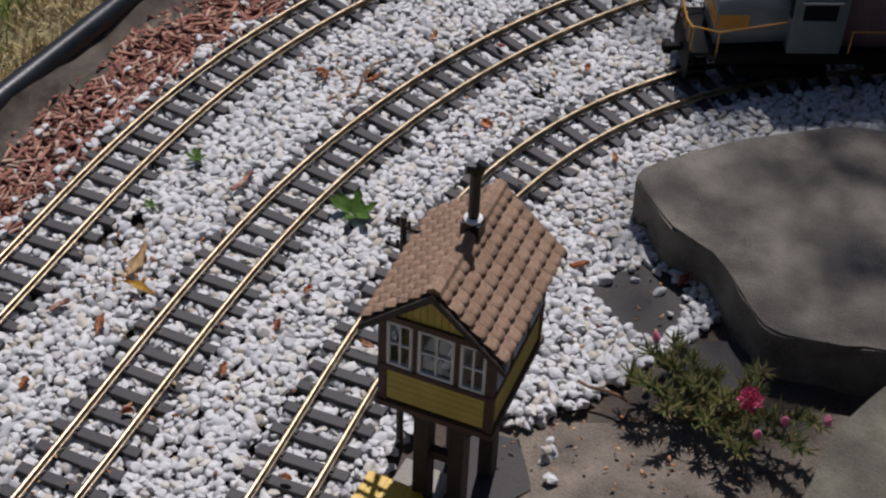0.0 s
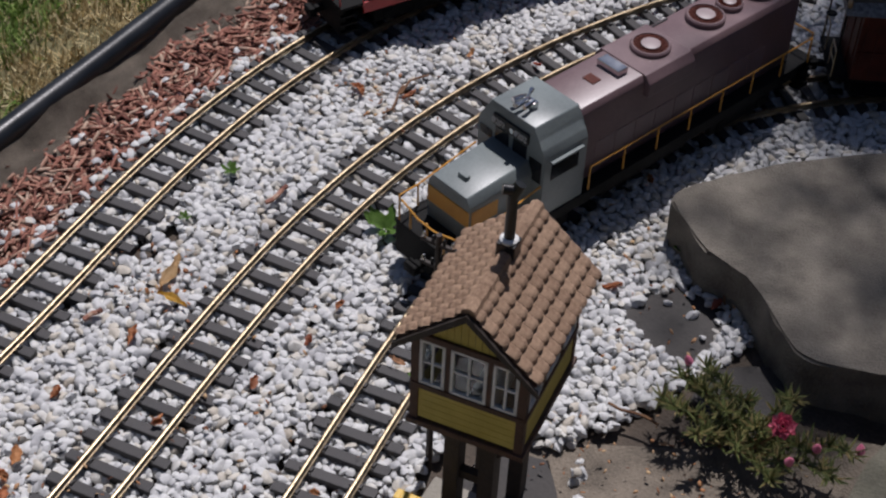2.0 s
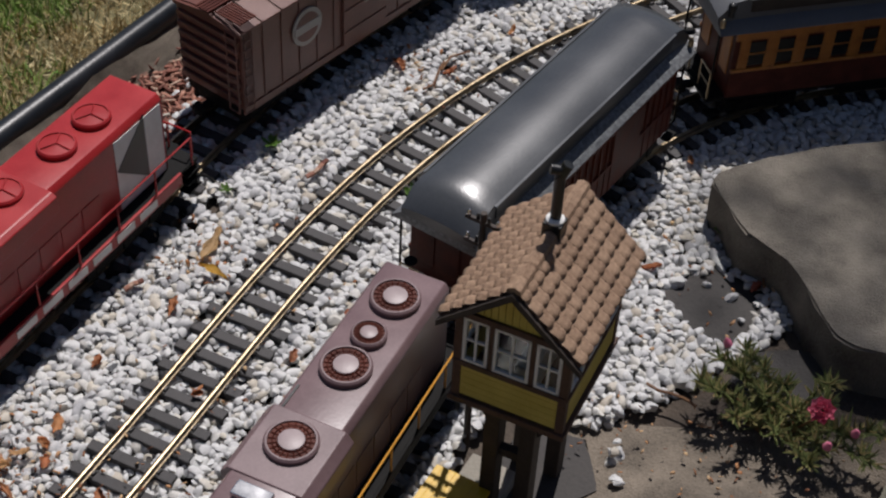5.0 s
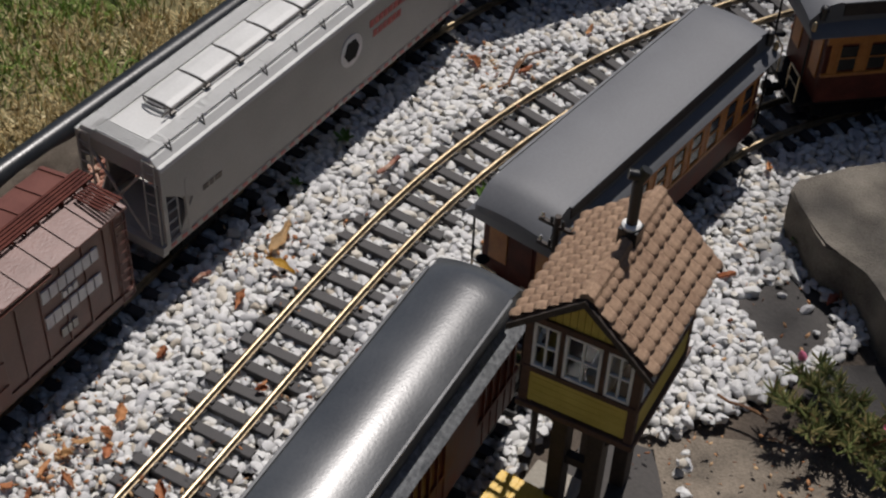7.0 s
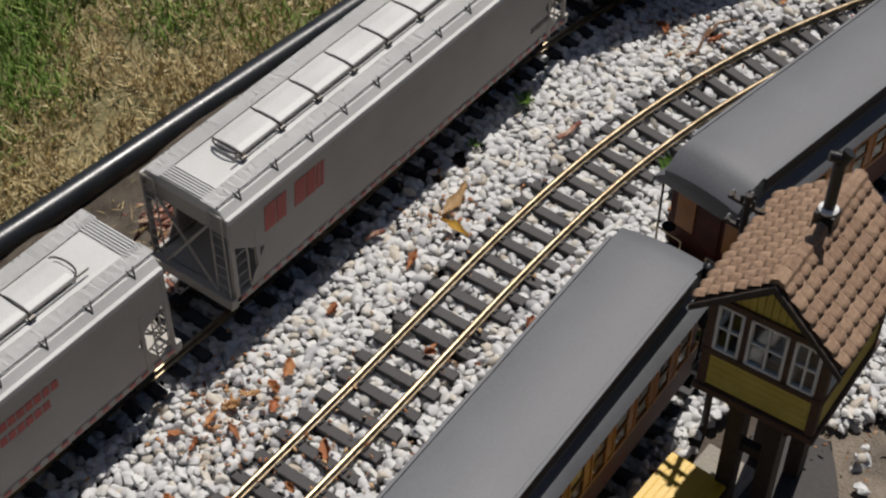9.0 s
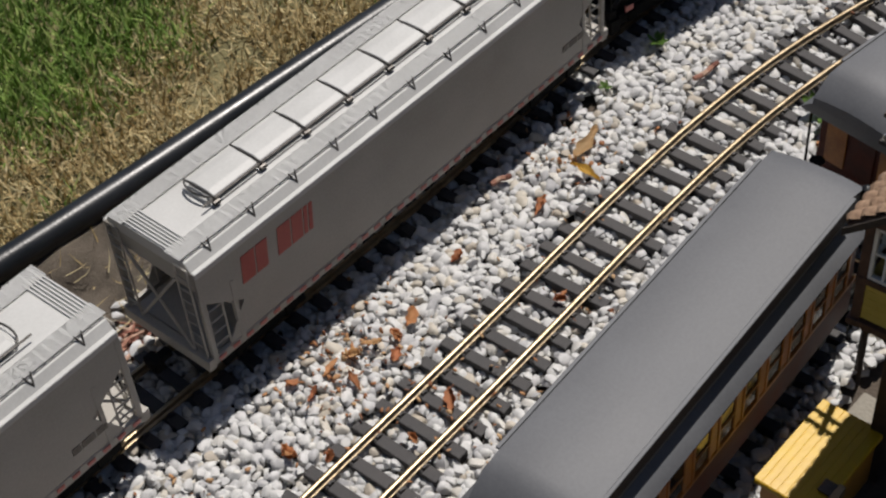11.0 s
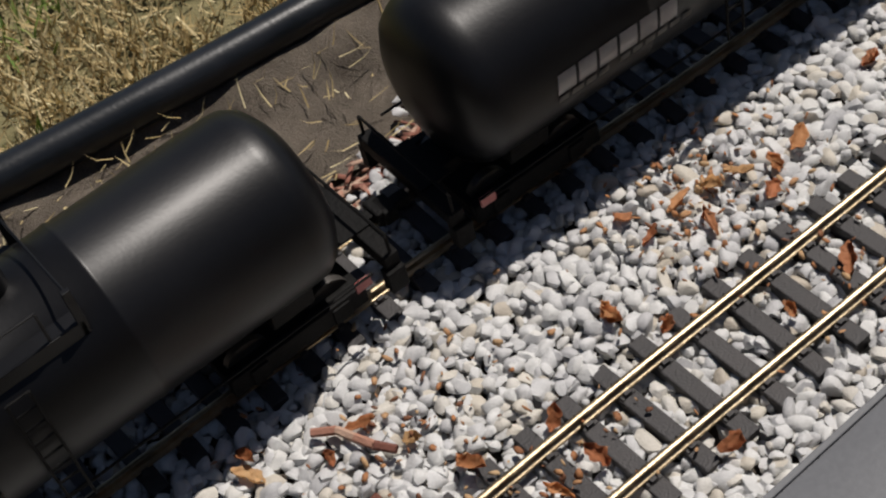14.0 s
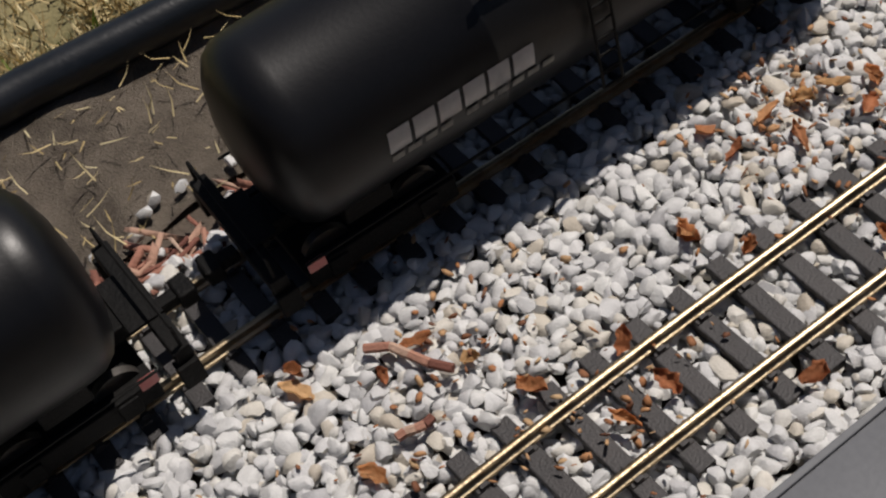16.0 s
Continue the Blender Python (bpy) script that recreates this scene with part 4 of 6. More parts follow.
    def fan(x, r, y=0.0):
        f = part("roof_fan", lathe([(r, ztop - 0.001), (r, ztop + 0.004), (r - 0.0015, ztop + 0.0055), (r * 0.86, ztop + 0.0055), (r * 0.84, ztop + 0.0035)], 28, at=(x, y, 0)), hood_mat, hood, smooth=True)
        bm = bmesh.new()
        if style == "red":
            lathe([(r * 0.9, ztop + 0.0020), (r * 0.9, ztop + 0.0042), (r * 0.1, ztop + 0.0052)], 28, at=(x, y, 0), bm=bm)
            for k in range(3):
                a = 2 * math.pi * k / 3 + 0.5
                rod((x, y, ztop + 0.0060), (x + r * 0.9 * math.cos(a), y + r * 0.9 * math.sin(a), ztop + 0.0050), 0.0007, 6, bm=bm)
            part("grille", bm, hood_mat, f)
            return
        for k in range(20):
            a = 2 * math.pi * k / 20
            rod((x + r * 0.38 * math.cos(a), y + r * 0.38 * math.sin(a), ztop + 0.0046), (x + r * 0.86 * math.cos(a), y + r * 0.86 * math.sin(a), ztop + 0.0046), 0.0005, 4, bm=bm)
        lathe([(r * 0.85, ztop + 0.0030), (r * 0.85, ztop + 0.0041), (r * 0.1, ztop + 0.0041)], 28, at=(x, y, 0), bm=bm)
        for q in (0.52, 0.68):
            for k in range(24):
                a, b = 2 * math.pi * k / 24, 2 * math.pi * (k + 1) / 24
                rod((x + r * q * math.cos(a), y + r * q * math.sin(a), ztop + 0.0050), (x + r * q * math.cos(b), y + r * q * math.sin(b), ztop + 0.0050), 0.0004, 4, bm=bm)
        part("grille", bm, "woodmaroon", f, "dark fan grille")
        part("hub", lathe([(r * 0.48, ztop + 0.0040), (r * 0.48, ztop + 0.0058), (r * 0.43, ztop + 0.0062)], 24, at=(x, y, 0)), "fanhub", f, "pale fan hub", smooth=True)

    if style == "red":
        part("roof_hatch", box(xc1 + 0.027, xc1 + 0.075, -0.022, 0.022, zh - 0.001, zh + 0.006, 0.0015), hood_mat, hood)
        part("roof_hatch", box(xc1 + 0.037, xc1 + 0.065, -0.015, 0.015, zh + 0.005, zh + 0.008, 0.001), hood_mat, hood)
        part("exhaust", box(xc1 + 0.105, xc1 + 0.115, -0.014, 0.014, zh - 0.001, zh + 0.008, 0.001), "steel", hood)
        for x in (xc1 + 0.165, xc1 + 0.211, xc1 + 0.285, xc1 + 0.335):
            fan(x, 0.0185)
        part("dynamic_brake", prism([(-0.040, 0.112), (-0.040, 0.128), (-0.034, zh + 0.0012), (0.034, zh + 0.0012), (0.040, 0.128), (0.040, 0.112)], xc1 + 0.140, xc1 + 0.235, 0.001), hood_mat, hood)
        letters(hood, "lettering", (0.013, 0.012, -0.008, 0.013, 0.011, 0.004, 0.004), xc1 + 0.084, 0.090, 0.021, "stripe", -hw, 0.08, "white company lettering")
        for k in range(6):
            x = xc1 + 0.150 + k * 0.036
            part("sill_stripe", box(x, x + 0.027, -0.0482, -0.0470, zd - 0.010, zd - 0.002), "stripe", e, "white stripe on the sill")
        part("emblem", box(xh1 - 0.075, xh1 - 0.004, -hw - 0.0007, -hw + 0.0008, zd + 0.002, zh - 0.008), "stripe", hood, "white emblem panel")
        bm = bmesh.new()
        a = [bm.verts.new((x, -hw - 0.0012, z)) for x, z in ((xh1 - 0.075, 0.090), (xh1 - 0.030, 0.126), (xh1 - 0.030, zd + 0.012))]
        b = [bm.verts.new((v.co.x, -hw, v.co.z)) for v in a]
        bm.faces.new(a)
        for j in range(3):
            bm.faces.new((a[j], a[(j + 1) % 3], b[(j + 1) % 3], b[j]))
        part("emblem_triangle", bm, "black", hood, "black triangle of the emblem")
    else:
        part("cab_roof_seam", box(xc1 + 0.004, xc1 + 0.0055, -hw + 0.004, hw - 0.004, zh, zh + 0.0012), hood_mat, hood)
        part("vent_box", box(xc1 + 0.072, xc1 + 0.086, -0.015, 0.015, zh - 0.001, zh + 0.007, 0.0008), "chrome", hood, "bright metal vent box")
        part("hatch_plate", box(xc1 + 0.044, xc1 + 0.056, -0.007, 0.008, zh - 0.0005, zh + 0.0010, 0.0003), "woodmaroon", hood)
        fan(xc1 + 0.136, 0.0215)
        fan(xc1 + 0.222, 0.0215)
        fan(xc1 + 0.261, 0.0150)
        fan(xc1 + 0.308, 0.0215)
        part("dynamic_brake", prism([(-0.038, 0.112), (-0.038, 0.127), (-0.031, zh + 0.0012), (0.031, zh + 0.0012), (0.038, 0.127), (0.038, 0.112)], xc1 + 0.095, xc1 + 0.165, 0.001), hood_mat, hood)
        part("air_slot", box(xc1 + 0.120, xc1 + 0.190, 0.0235, 0.0255, zh - 0.0003, zh + 0.0010), "black", hood)
    # doors along the hood side
    for k in range(9):
        x = xc1 + 0.03 + k * 0.030
        if x + 0.026 < xh1:
            part("hood_door", box(x, x + 0.026, -hw - 0.0006, -hw + 0.0006, zd + 0.006, zd + 0.040, 0.0003), hood_mat, hood)
    # handrails
    for y in (-0.0455, 0.0455):
        xs = list(np.linspace(xc1 + 0.01, xh1 + 0.02, 8))
        handrail(e, [(xs[0], y, zd + 0.028), (xs[-1], y, zd + 0.028)], [((x, y, zd - 0.004), (x, y, zd + 0.028)) for x in xs], rail_mat)
        handrail(e, [(-L + 0.002, y * 0.9, zd + 0.03), (-L + 0.03, y, zd + 0.026), (xn1 - 0.002, y, zd + 0.04)], [((-L + 0.002, y * 0.9, zd - 0.006), (-L + 0.002, y * 0.9, zd + 0.03)), ((-L + 0.03, y, zd - 0.006), (-L + 0.03, y, zd + 0.026))], rail_mat)
    handrail(e, [(-L + 0.002, -0.038, zd + 0.026), (-L, -0.012, zd + 0.020), (-L, 0.012, zd + 0.020), (-L + 0.002, 0.038, zd + 0.026)], [((-L + 0.002, y, zd - 0.006), (-L + 0.001, y, zd + 0.022)) for y in (-0.024, 0.0, 0.024)], rail_mat)
    handrail(e, [(L - 0.002, -0.040, zd + 0.028), (L - 0.002, 0.040, zd + 0.028)], [((L - 0.002, y, zd - 0.004), (L - 0.002, y, zd + 0.028)) for y in (-0.040, -0.012, 0.012, 0.040)], rail_mat)
    return e


def coach(kind):
    bag = kind == "baggage"
    label = "red-brown baggage car with a glossy black roof" if bag else "varnished wooden clerestory coach with a slate-grey roof"
    e = thing("baggage_car" if bag else "passenger_coach", pose(0, 0, -5), label, "model coach", "trains")
    L = 0.195
    bx = L - 0.022
    hw = 0.045
    body = "woodmaroon"
    part("underframe", box(-L + 0.006, L - 0.006, -0.040, 0.040, 0.026, 0.034, 0.001), "underframe", e)
    part("body", box(-bx, bx, -hw + 0.0015, hw - 0.0015, 0.033, 0.124, 0.0008), body, e)
    zw0, zw1 = 0.074, 0.104
    up = "woodmaroon" if bag else "woodorange"
    for y in (-hw, hw - 0.002):
        part("lower_panel", box(-bx + 0.001, bx - 0.001, y, y + 0.002, 0.034, zw0 - 0.006, 0.0004), body, e)
        part("belt_rail", box(-bx, bx, y - 0.001, y + 0.003, zw0 - 0.007, zw0 - 0.003, 0.0005), up, e)
        part("letter_board", box(-bx, bx, y - 0.0006, y + 0.0026, zw1 + 0.004, 0.122, 0.0004), up, e)
        if bag:
            for x in (-0.085, 0.07):
                part("sliding_door", box(x - 0.028, x + 0.028, y - 0.0012, y + 0.0032, 0.036, 0.112, 0.0006), body, e)
            for k in range(26):
                x = -bx + 0.006 + k * 0.0132
                part("wall_batten", box(x, x + 0.0016, y - 0.0007, y + 0.0027, 0.035, 0.120), body, e)
        else:
            n = 10
            for k in range(n):
                x0 = -bx + 0.010 + k * (2 * bx - 0.02) / n
                x1 = x0 + (2 * bx - 0.02) / n
                w = part("window", box(x0 + 0.006, x1 - 0.006, y + 0.0004, y + 0.0016, zw0, zw1, 0.0002), "darkglass", e, "dark glazed sash window")
                bm = bmesh.new()
                box(x0 + 0.004, x0 + 0.0068, y - 0.0008, y + 0.0024, zw0 - 0.003, zw1 + 0.004, 0.0003, bm=bm)
                box(x1 - 0.0068, x1 - 0.004, y - 0.0008, y + 0.0024, zw0 - 0.003, zw1 + 0.004, 0.0003, bm=bm)
                box(x0 + 0.0068, x1 - 0.0068, y - 0.0006, y + 0.0022, (zw0 + zw1) / 2, (zw0 + zw1) / 2 + 0.0016, bm=bm)
                part("frame", bm, "woodorange", w)
                part("panel", box(x0 - 0.004, x0 + 0.004, y, y + 0.002, zw0 - 0.003, zw1 + 0.004, 0.0003), "woodorange", e)
    for sgn in (-1, 1):
        x = sgn * bx
        part("end_door", box(min(x, x + sgn * 0.0016), max(x, x + sgn * 0.0016), -0.012, 0.012, 0.035, 0.112, 0.0004), "woodmaroon", e)
        for y in (-0.036, 0.016):
            part("end_panel", box(min(x, x + sgn * 0.0014), max(x, x + sgn * 0.0014), y, y + 0.020, 0.060, 0.114, 0.0004), up, e)
        plat = part("platform", box(min(x, sgn * L), max(x, sgn * L), -0.042, 0.042, 0.028, 0.033, 0.0008), "underframe", e)
        for y0 in (-0.040, 0.014):
            bm = bmesh.new()
            for y in (y0, y0 + 0.026):
                rod((sgn * (L - 0.002), y, 0.033), (sgn * (L - 0.002), y, 0.066), 0.0009, 6, bm=bm)
            rod((sgn * (L - 0.002), y0, 0.066), (sgn * (L - 0.002), y0 + 0.026, 0.066), 0.0010, 6, bm=bm)
            rod((sgn * (L - 0.002), y0, 0.050), (sgn * (L - 0.002), y0 + 0.026, 0.050), 0.0008, 6, bm=bm)
            part("railing", bm, "brass", plat, "thin brass end railing")
        for y in (-0.041, 0.041):
            part("roof_post", rod((sgn * (L - 0.003), y, 0.033), (sgn * (L - 0.003), y, 0.124), 0.0012, 6), "underframe", plat)
            part("step", box(sgn * (L - 0.011) - 0.009, sgn * (L - 0.011) + 0.009, y - 0.005, y + 0.005, 0.012, 0.015, 0.0004), "underframe", plat)
        coupler(e, sgn * (L - 0.004), sgn)
        part("brake_wheel", lathe([(0.006, 0.071), (0.0066, 0.072), (0.006, 0.073)], 14, at=(sgn * (L - 0.004), 0.030, 0)), "underframe", plat)
    bogie(e, -0.125, (-0.024, 0.024), 0.013)
    bogie(e, 0.125, (-0.024, 0.024), 0.013)
    part("truss_rod", rod((-0.10, -0.030, 0.026), (0.10, -0.030, 0.014), 0.0012, 6), "underframe", e)
    part("battery_box", box(-0.03, 0.03, -0.036, -0.016, 0.012, 0.027, 0.001), "underframe", e)
    # lower roof: a shallow arch; the end droops over the platform
    low = "dustroof" if bag else "coachroof"
    top = "glossroof" if bag else "coachroof"
    prof = []
    for k in range(13):
        a = -1 + 2 * k / 12
        prof.append((a * 0.0505, 0.121 + 0.020 * (1 - abs(a) ** 2.3)))
    prof += [(0.0485, 0.1195), (-0.0485, 0.1195)]
    roof = part("lower_roof", prism(prof, -L, L, 0.0006), low, e, "dusty roof edge" if bag else "", smooth=True)
    # clerestory, rounded down at both ends
    bm = bmesh.new()
    cs = 27
    rows = []
    for i in range(cs):
        f = -1 + 2 * i / (cs - 1)
        x = f * (L + 0.001)
        droop = max(0.0, (abs(f) - 0.82) / 0.18)
        lift = math.sqrt(max(0.0, 1 - droop ** 2))
        w = 0.0365
        row = []
        for k in range(11):
            a = -1 + 2 * k / 10
            zt = 0.1365 + lift * (0.0185 + (0.0085 if bag else 0.0032) * (1 - a * a)) + (1 - lift) * (0.004 * (1 - a * a))
            row.append((x, a * (w + 0.002 * droop), zt))
        row = [(x, -w - 0.002 * droop, 0.130)] + row + [(x, w + 0.002 * droop, 0.130)]
        rows.append([bm.verts.new(p) for p in row])
    for p, q in zip(rows, rows[1:]):
        for k in range(len(p) - 1):
            bm.faces.new((p[k], p[k + 1], q[k + 1], q[k]))
    bm.faces.new(rows[0])
    bm.faces.new(rows[-1])
    cl = part("clerestory", bm, top, e, smooth=True)
    for y in (-0.0378, 0.0368):
        part("clerestory_band", box(-L * 0.82, L * 0.82, y, y + 0.001, 0.1385, 0.1535), "post" if not bag else "black", cl, "dark red-brown clerestory band")
        part("clerestory_eave", box(-L * 0.84, L * 0.84, y - 0.002 if y < 0 else y, y + 0.001 if y < 0 else y + 0.003, 0.1540, 0.1560, 0.0005), top, cl)
    if not bag:
        for x in (-L + 0.012, L - 0.014):
            s = part("stove_jack", lathe([(0.0035, 0.138), (0.0035, 0.148), (0.005, 0.149), (0.004, 0.153), (0.001, 0.155)], 14, at=(x, -0.040, 0)), "black", roof, "black stove jack", smooth=True)
    for sgn in (-1, 1):
        part("marker_lamp", lathe([(0.0028, 0.128), (0.0032, 0.134), (0.002, 0.137), (0.0008, 0.138)], 10, at=(sgn * (L - 0.003), -0.044, 0)), "brass", e, "small brass marker lamp", smooth=True)
    return e


def ladder(parent, x, y, z0, z1, w, mat, along="x"):
    bm = bmesh.new()
    a = (w, 0) if along == "x" else (0, w)
    for k in (0, 1):
        rod((x + a[0] * k, y + a[1] * k, z0), (x + a[0] * k, y + a[1] * k, z1), 0.0009, 6, bm=bm)
    n = int((z1 - z0) / 0.011)
    for i in range(n + 1):
        z = z0 + (z1 - z0) * i / n
        rod((x, y, z), (x + a[0], y + a[1], z), 0.0008, 6, bm=bm)
    part("ladder", bm, mat, parent)


def hopper(label, text):
    e = thing("hopper_wagon", pose(0, 0, -5), label, "model wagon", "trains")
    L = 0.26
    xb = L - 0.006
    hw = 0.0495
    # body: a curved-side box whose ends slope inwards below
    prof = [(-0.046, 0.040), (-hw, 0.060), (-hw, 0.126), (-0.040, 0.1365), (0.040, 0.1365), (hw, 0.126), (hw, 0.060), (0.046, 0.040)]
    bm = bmesh.new()
    rings = []
    for x, cut in ((-xb + 0.002, 0), (-xb + 0.060, 1), (xb - 0.060, 1), (xb - 0.002, 0)):
        ring = []
        for y, z in prof:
            zz = z if cut else max(z, 0.108)
            ring.append(bm.verts.new((x, y, zz + (0.0005 * len(ring) if not cut and z < 0.108 else 0))))
        rings.append(ring)
    n = len(prof)
    for a, b in zip(rings, rings[1:]):
        for k in range(n):
            bm.faces.new((a[k], a[(k + 1) % n], b[(k + 1) % n], b[k]))
    bm.faces.new(rings[0])
    bm.faces.new(rings[-1])
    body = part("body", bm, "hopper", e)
    # side sheets reach the ends, with a three-cornered opening left at each end
    for y in (-hw - 0.0005, hw - 0.0007):
        bm = bmesh.new()
        o = [(-xb + 0.040, 0.074), (-xb + 0.018, 0.042), (xb - 0.018, 0.042), (xb - 0.040, 0.074), (xb, 0.100), (xb, 0.129), (-xb, 0.129), (-xb, 0.100)]
        a = [bm.verts.new((x, y, z)) for x, z in o]
        b = [bm.verts.new((x, y + 0.0012, z)) for x, z in o]
        bm.faces.new(a)
        bm.faces.new(b[::-1])
        for k in range(8):
            bm.faces.new((a[k], a[(k + 1) % 8], b[(k + 1) % 8], b[k]))
        part("side_sheet", bm, "hopper", body)
    for y in (-hw - 0.001, hw - 0.003):
        part("side_sill", box(-L, L, y, y + 0.004, 0.034, 0.042, 0.0006), "hopper", e)
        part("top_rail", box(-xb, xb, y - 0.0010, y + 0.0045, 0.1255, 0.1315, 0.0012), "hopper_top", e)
        for x in (-xb, xb - 0.005):
            part("corner_post", box(x, x + 0.005, y, y + 0.004, 0.036, 0.131, 0.0005), "hopper", e)
        for x in (-xb + 0.030, xb - 0.034):
            part("end_stanchion", box(x, x + 0.004, y, y + 0.004, 0.040, 0.100, 0.0004), "hopper", e)
        mesh = None
        for k in range(34):
            x = -L + 0.014 + k * (2 * L - 0.028) / 33
            yy = y - 0.0006 if y < 0 else y + 0.0044
            if mesh is None:
                o = part("reflector", box(-0.0036, 0.0036, -0.0003, 0.0003, -0.0018, 0.0018), "stripe" if k % 2 else "reflector", e, at=pose(x, yy, 0.0385))
                mesh = o.data
            else:
                o = new("reflector", mesh)
                o.parent = e
                o.matrix_basis = pose(x, yy, 0.0385)
    for sgn in (-1, 1):
        x = sgn * L
        part("end_sill", box(min(x, x - sgn * 0.008), max(x, x - sgn * 0.008), -hw, hw, 0.030, 0.041, 0.0008), "hopper", e)
        part("end_platform", box(min(x - sgn * 0.009, x - sgn * 0.064), max(x - sgn * 0.009, x - sgn * 0.064), -0.0440, 0.0440, 0.037, 0.040, 0.0004), "hopper", e)
        ladder(e, x - sgn * 0.004, -hw + 0.004, 0.040, 0.134, 0.014, "hopper", "y")
        ladder(e, x - sgn * 0.004, hw - 0.018, 0.040, 0.134, 0.014, "hopper", "y")
        ladder(e, x - sgn * 0.026, -hw + 0.0005, 0.040, 0.110, sgn * 0.016, "hopper", "x")
        bm = bmesh.new()
        rod((x - sgn * 0.004, -0.030, 0.042), (x - sgn * 0.004, 0.030, 0.118), 0.0014, 6, bm=bm)
        rod((x - sgn * 0.004, 0.030, 0.042), (x - sgn * 0.004, -0.030, 0.118), 0.0014, 6, bm=bm)
        part("end_brace", bm, "hopper", e)
        coupler(e, x, sgn)
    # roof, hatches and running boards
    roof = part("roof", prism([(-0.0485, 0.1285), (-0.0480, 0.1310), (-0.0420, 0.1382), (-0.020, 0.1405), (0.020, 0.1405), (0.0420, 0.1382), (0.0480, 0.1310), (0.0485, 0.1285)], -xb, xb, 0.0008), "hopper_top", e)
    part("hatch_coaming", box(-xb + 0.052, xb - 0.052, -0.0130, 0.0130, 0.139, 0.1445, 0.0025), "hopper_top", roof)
    nh = 8
    step = (2 * xb - 0.114) / nh
    for k in range(nh):
        x0 = -xb + 0.057 + k * step
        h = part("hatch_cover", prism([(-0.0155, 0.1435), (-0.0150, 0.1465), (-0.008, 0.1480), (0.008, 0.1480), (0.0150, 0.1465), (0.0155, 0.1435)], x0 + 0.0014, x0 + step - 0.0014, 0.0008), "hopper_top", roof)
        bm = bmesh.new()
        rod((x0, -0.0175, 0.1475), (x0, 0.0165, 0.1475), 0.0009, 6, bm=bm)
        rod((x0, -0.0175, 0.1475), (x0, -0.0185, 0.1410), 0.0012, 6, bm=bm)
        rod((x0 - 0.003, -0.0190, 0.1435), (x0 + 0.003, -0.0190, 0.1435), 0.0022, 8, bm=bm)
        part("hatch_clamp", bm, "steel", h)
        if k == 0 or k == nh - 1:
            xe, sg = (x0, -1) if k == 0 else (x0 + step, 1)
            bm = bmesh.new()
            ring = [(xe + sg * 0.006 * math.sin(math.pi * j / 8), -0.0150 * math.cos(math.pi * j / 8), 0.1475) for j in range(9)]
            for a, b in zip(ring, ring[1:]):
                rod(a, b, 0.0009, 6, bm=bm)
            part("end_loop", bm, "steel", h)
    part("hatch_rod", rod((-xb + 0.045, -0.0170, 0.1462), (xb - 0.045, -0.0170, 0.1462), 0.0009, 6), "steel", roof)
    for y in (-0.0405, 0.0240):
        bm = bmesh.new()
        for j in range(11):
            box(-xb - 0.002, xb + 0.002, y + j * 0.00155, y + j * 0.00155 + 0.0010, 0.1412, 0.1420, bm=bm)
        for k in range(60):
            x = -xb + 0.002 + k * (2 * xb - 0.005) / 59
            box(x, x + 0.0012, y, y + 0.0165, 0.1408, 0.1418, bm=bm)
        part("running_board", bm, "hopper_top", roof, "open grating walkway")
        for k in range(11):
            x = -xb + 0.024 + k * (2 * xb - 0.048) / 10
            out = y if y < 0 else y + 0.0165
            side = -1 if y < 0 else 1
            bm = rod((x - 0.0035, out - side * 0.001, 0.1424), (x, out + side * 0.0045, 0.1345), 0.0007, 6)
            rod((x + 0.0035, out - side * 0.001, 0.1424), (x, out + side * 0.0045, 0.1345), 0.0007, 6, bm=bm)
            part("board_bracket", bm, "steel", roof)
    for sgn in (-1, 1):
        for j in range(6):
            x = sgn * (xb - 0.016 + j * 0.003)
            part("end_slat", box(x, x + 0.0014, -0.030, 0.030, 0.1412, 0.1420), "hopper_top", roof)
    # discharge bays
    for x in (-0.115, 0.0, 0.115):
        bm = bmesh.new()
        a = [bm.verts.new((x + sx * 0.048, sy * 0.043, 0.042)) for sx, sy in ((-1, -1), (1, -1), (1, 1), (-1, 1))]
        b = [bm.verts.new((x + sx * 0.014, sy * 0.020, 0.014)) for sx, sy in ((-1, -1), (1, -1), (1, 1), (-1, 1))]
        bm.faces.new(a)
        bm.faces.new(b[::-1])
        for k in range(4):
            bm.faces.new((a[k], a[(k + 1) % 4], b[(k + 1) % 4], b[k]))
        part("discharge_bay", bm, "hopper", e)
    bogie(e, -0.19, (-0.028, 0.028))
    bogie(e, 0.19, (-0.028, 0.028))
    y = -hw - 0.0006
    if text == "rail":
        letters(e, "lettering", (0.014, 0.012, -0.008, 0.014, 0.012, 0.004, 0.004), -xb + 0.042, 0.088, 0.026, "redletter", y, 0.10, "faded red company lettering")
        letters(e, "data_lettering", (0.008, 0.012, 0.010), 0.19, 0.056, 0.006, "steel", y)
    else:
        bm = lathe([(0.0185, 0.0), (0.0185, 0.0016), (0.016, 0.0016)], 28)
        part("emblem", bm, "stripe", e, "round white emblem", at=pose(0.035, y + 0.0006, 0.092, 90))
        part("emblem_centre", lathe([(0.013, 0.0), (0.013, 0.0022), (0.012, 0.0022)], 6), "underframe", e, "dark emblem centre", at=pose(0.035, y + 0.0006, 0.092, 90))
        letters(e, "lettering", (0.007,) * 8, 0.068, 0.100, 0.008, "redletter", y, 0, "faded red lettering")
        letters(e, "lettering", (0.007,) * 6, 0.074, 0.086, 0.008, "redletter", y, 0)
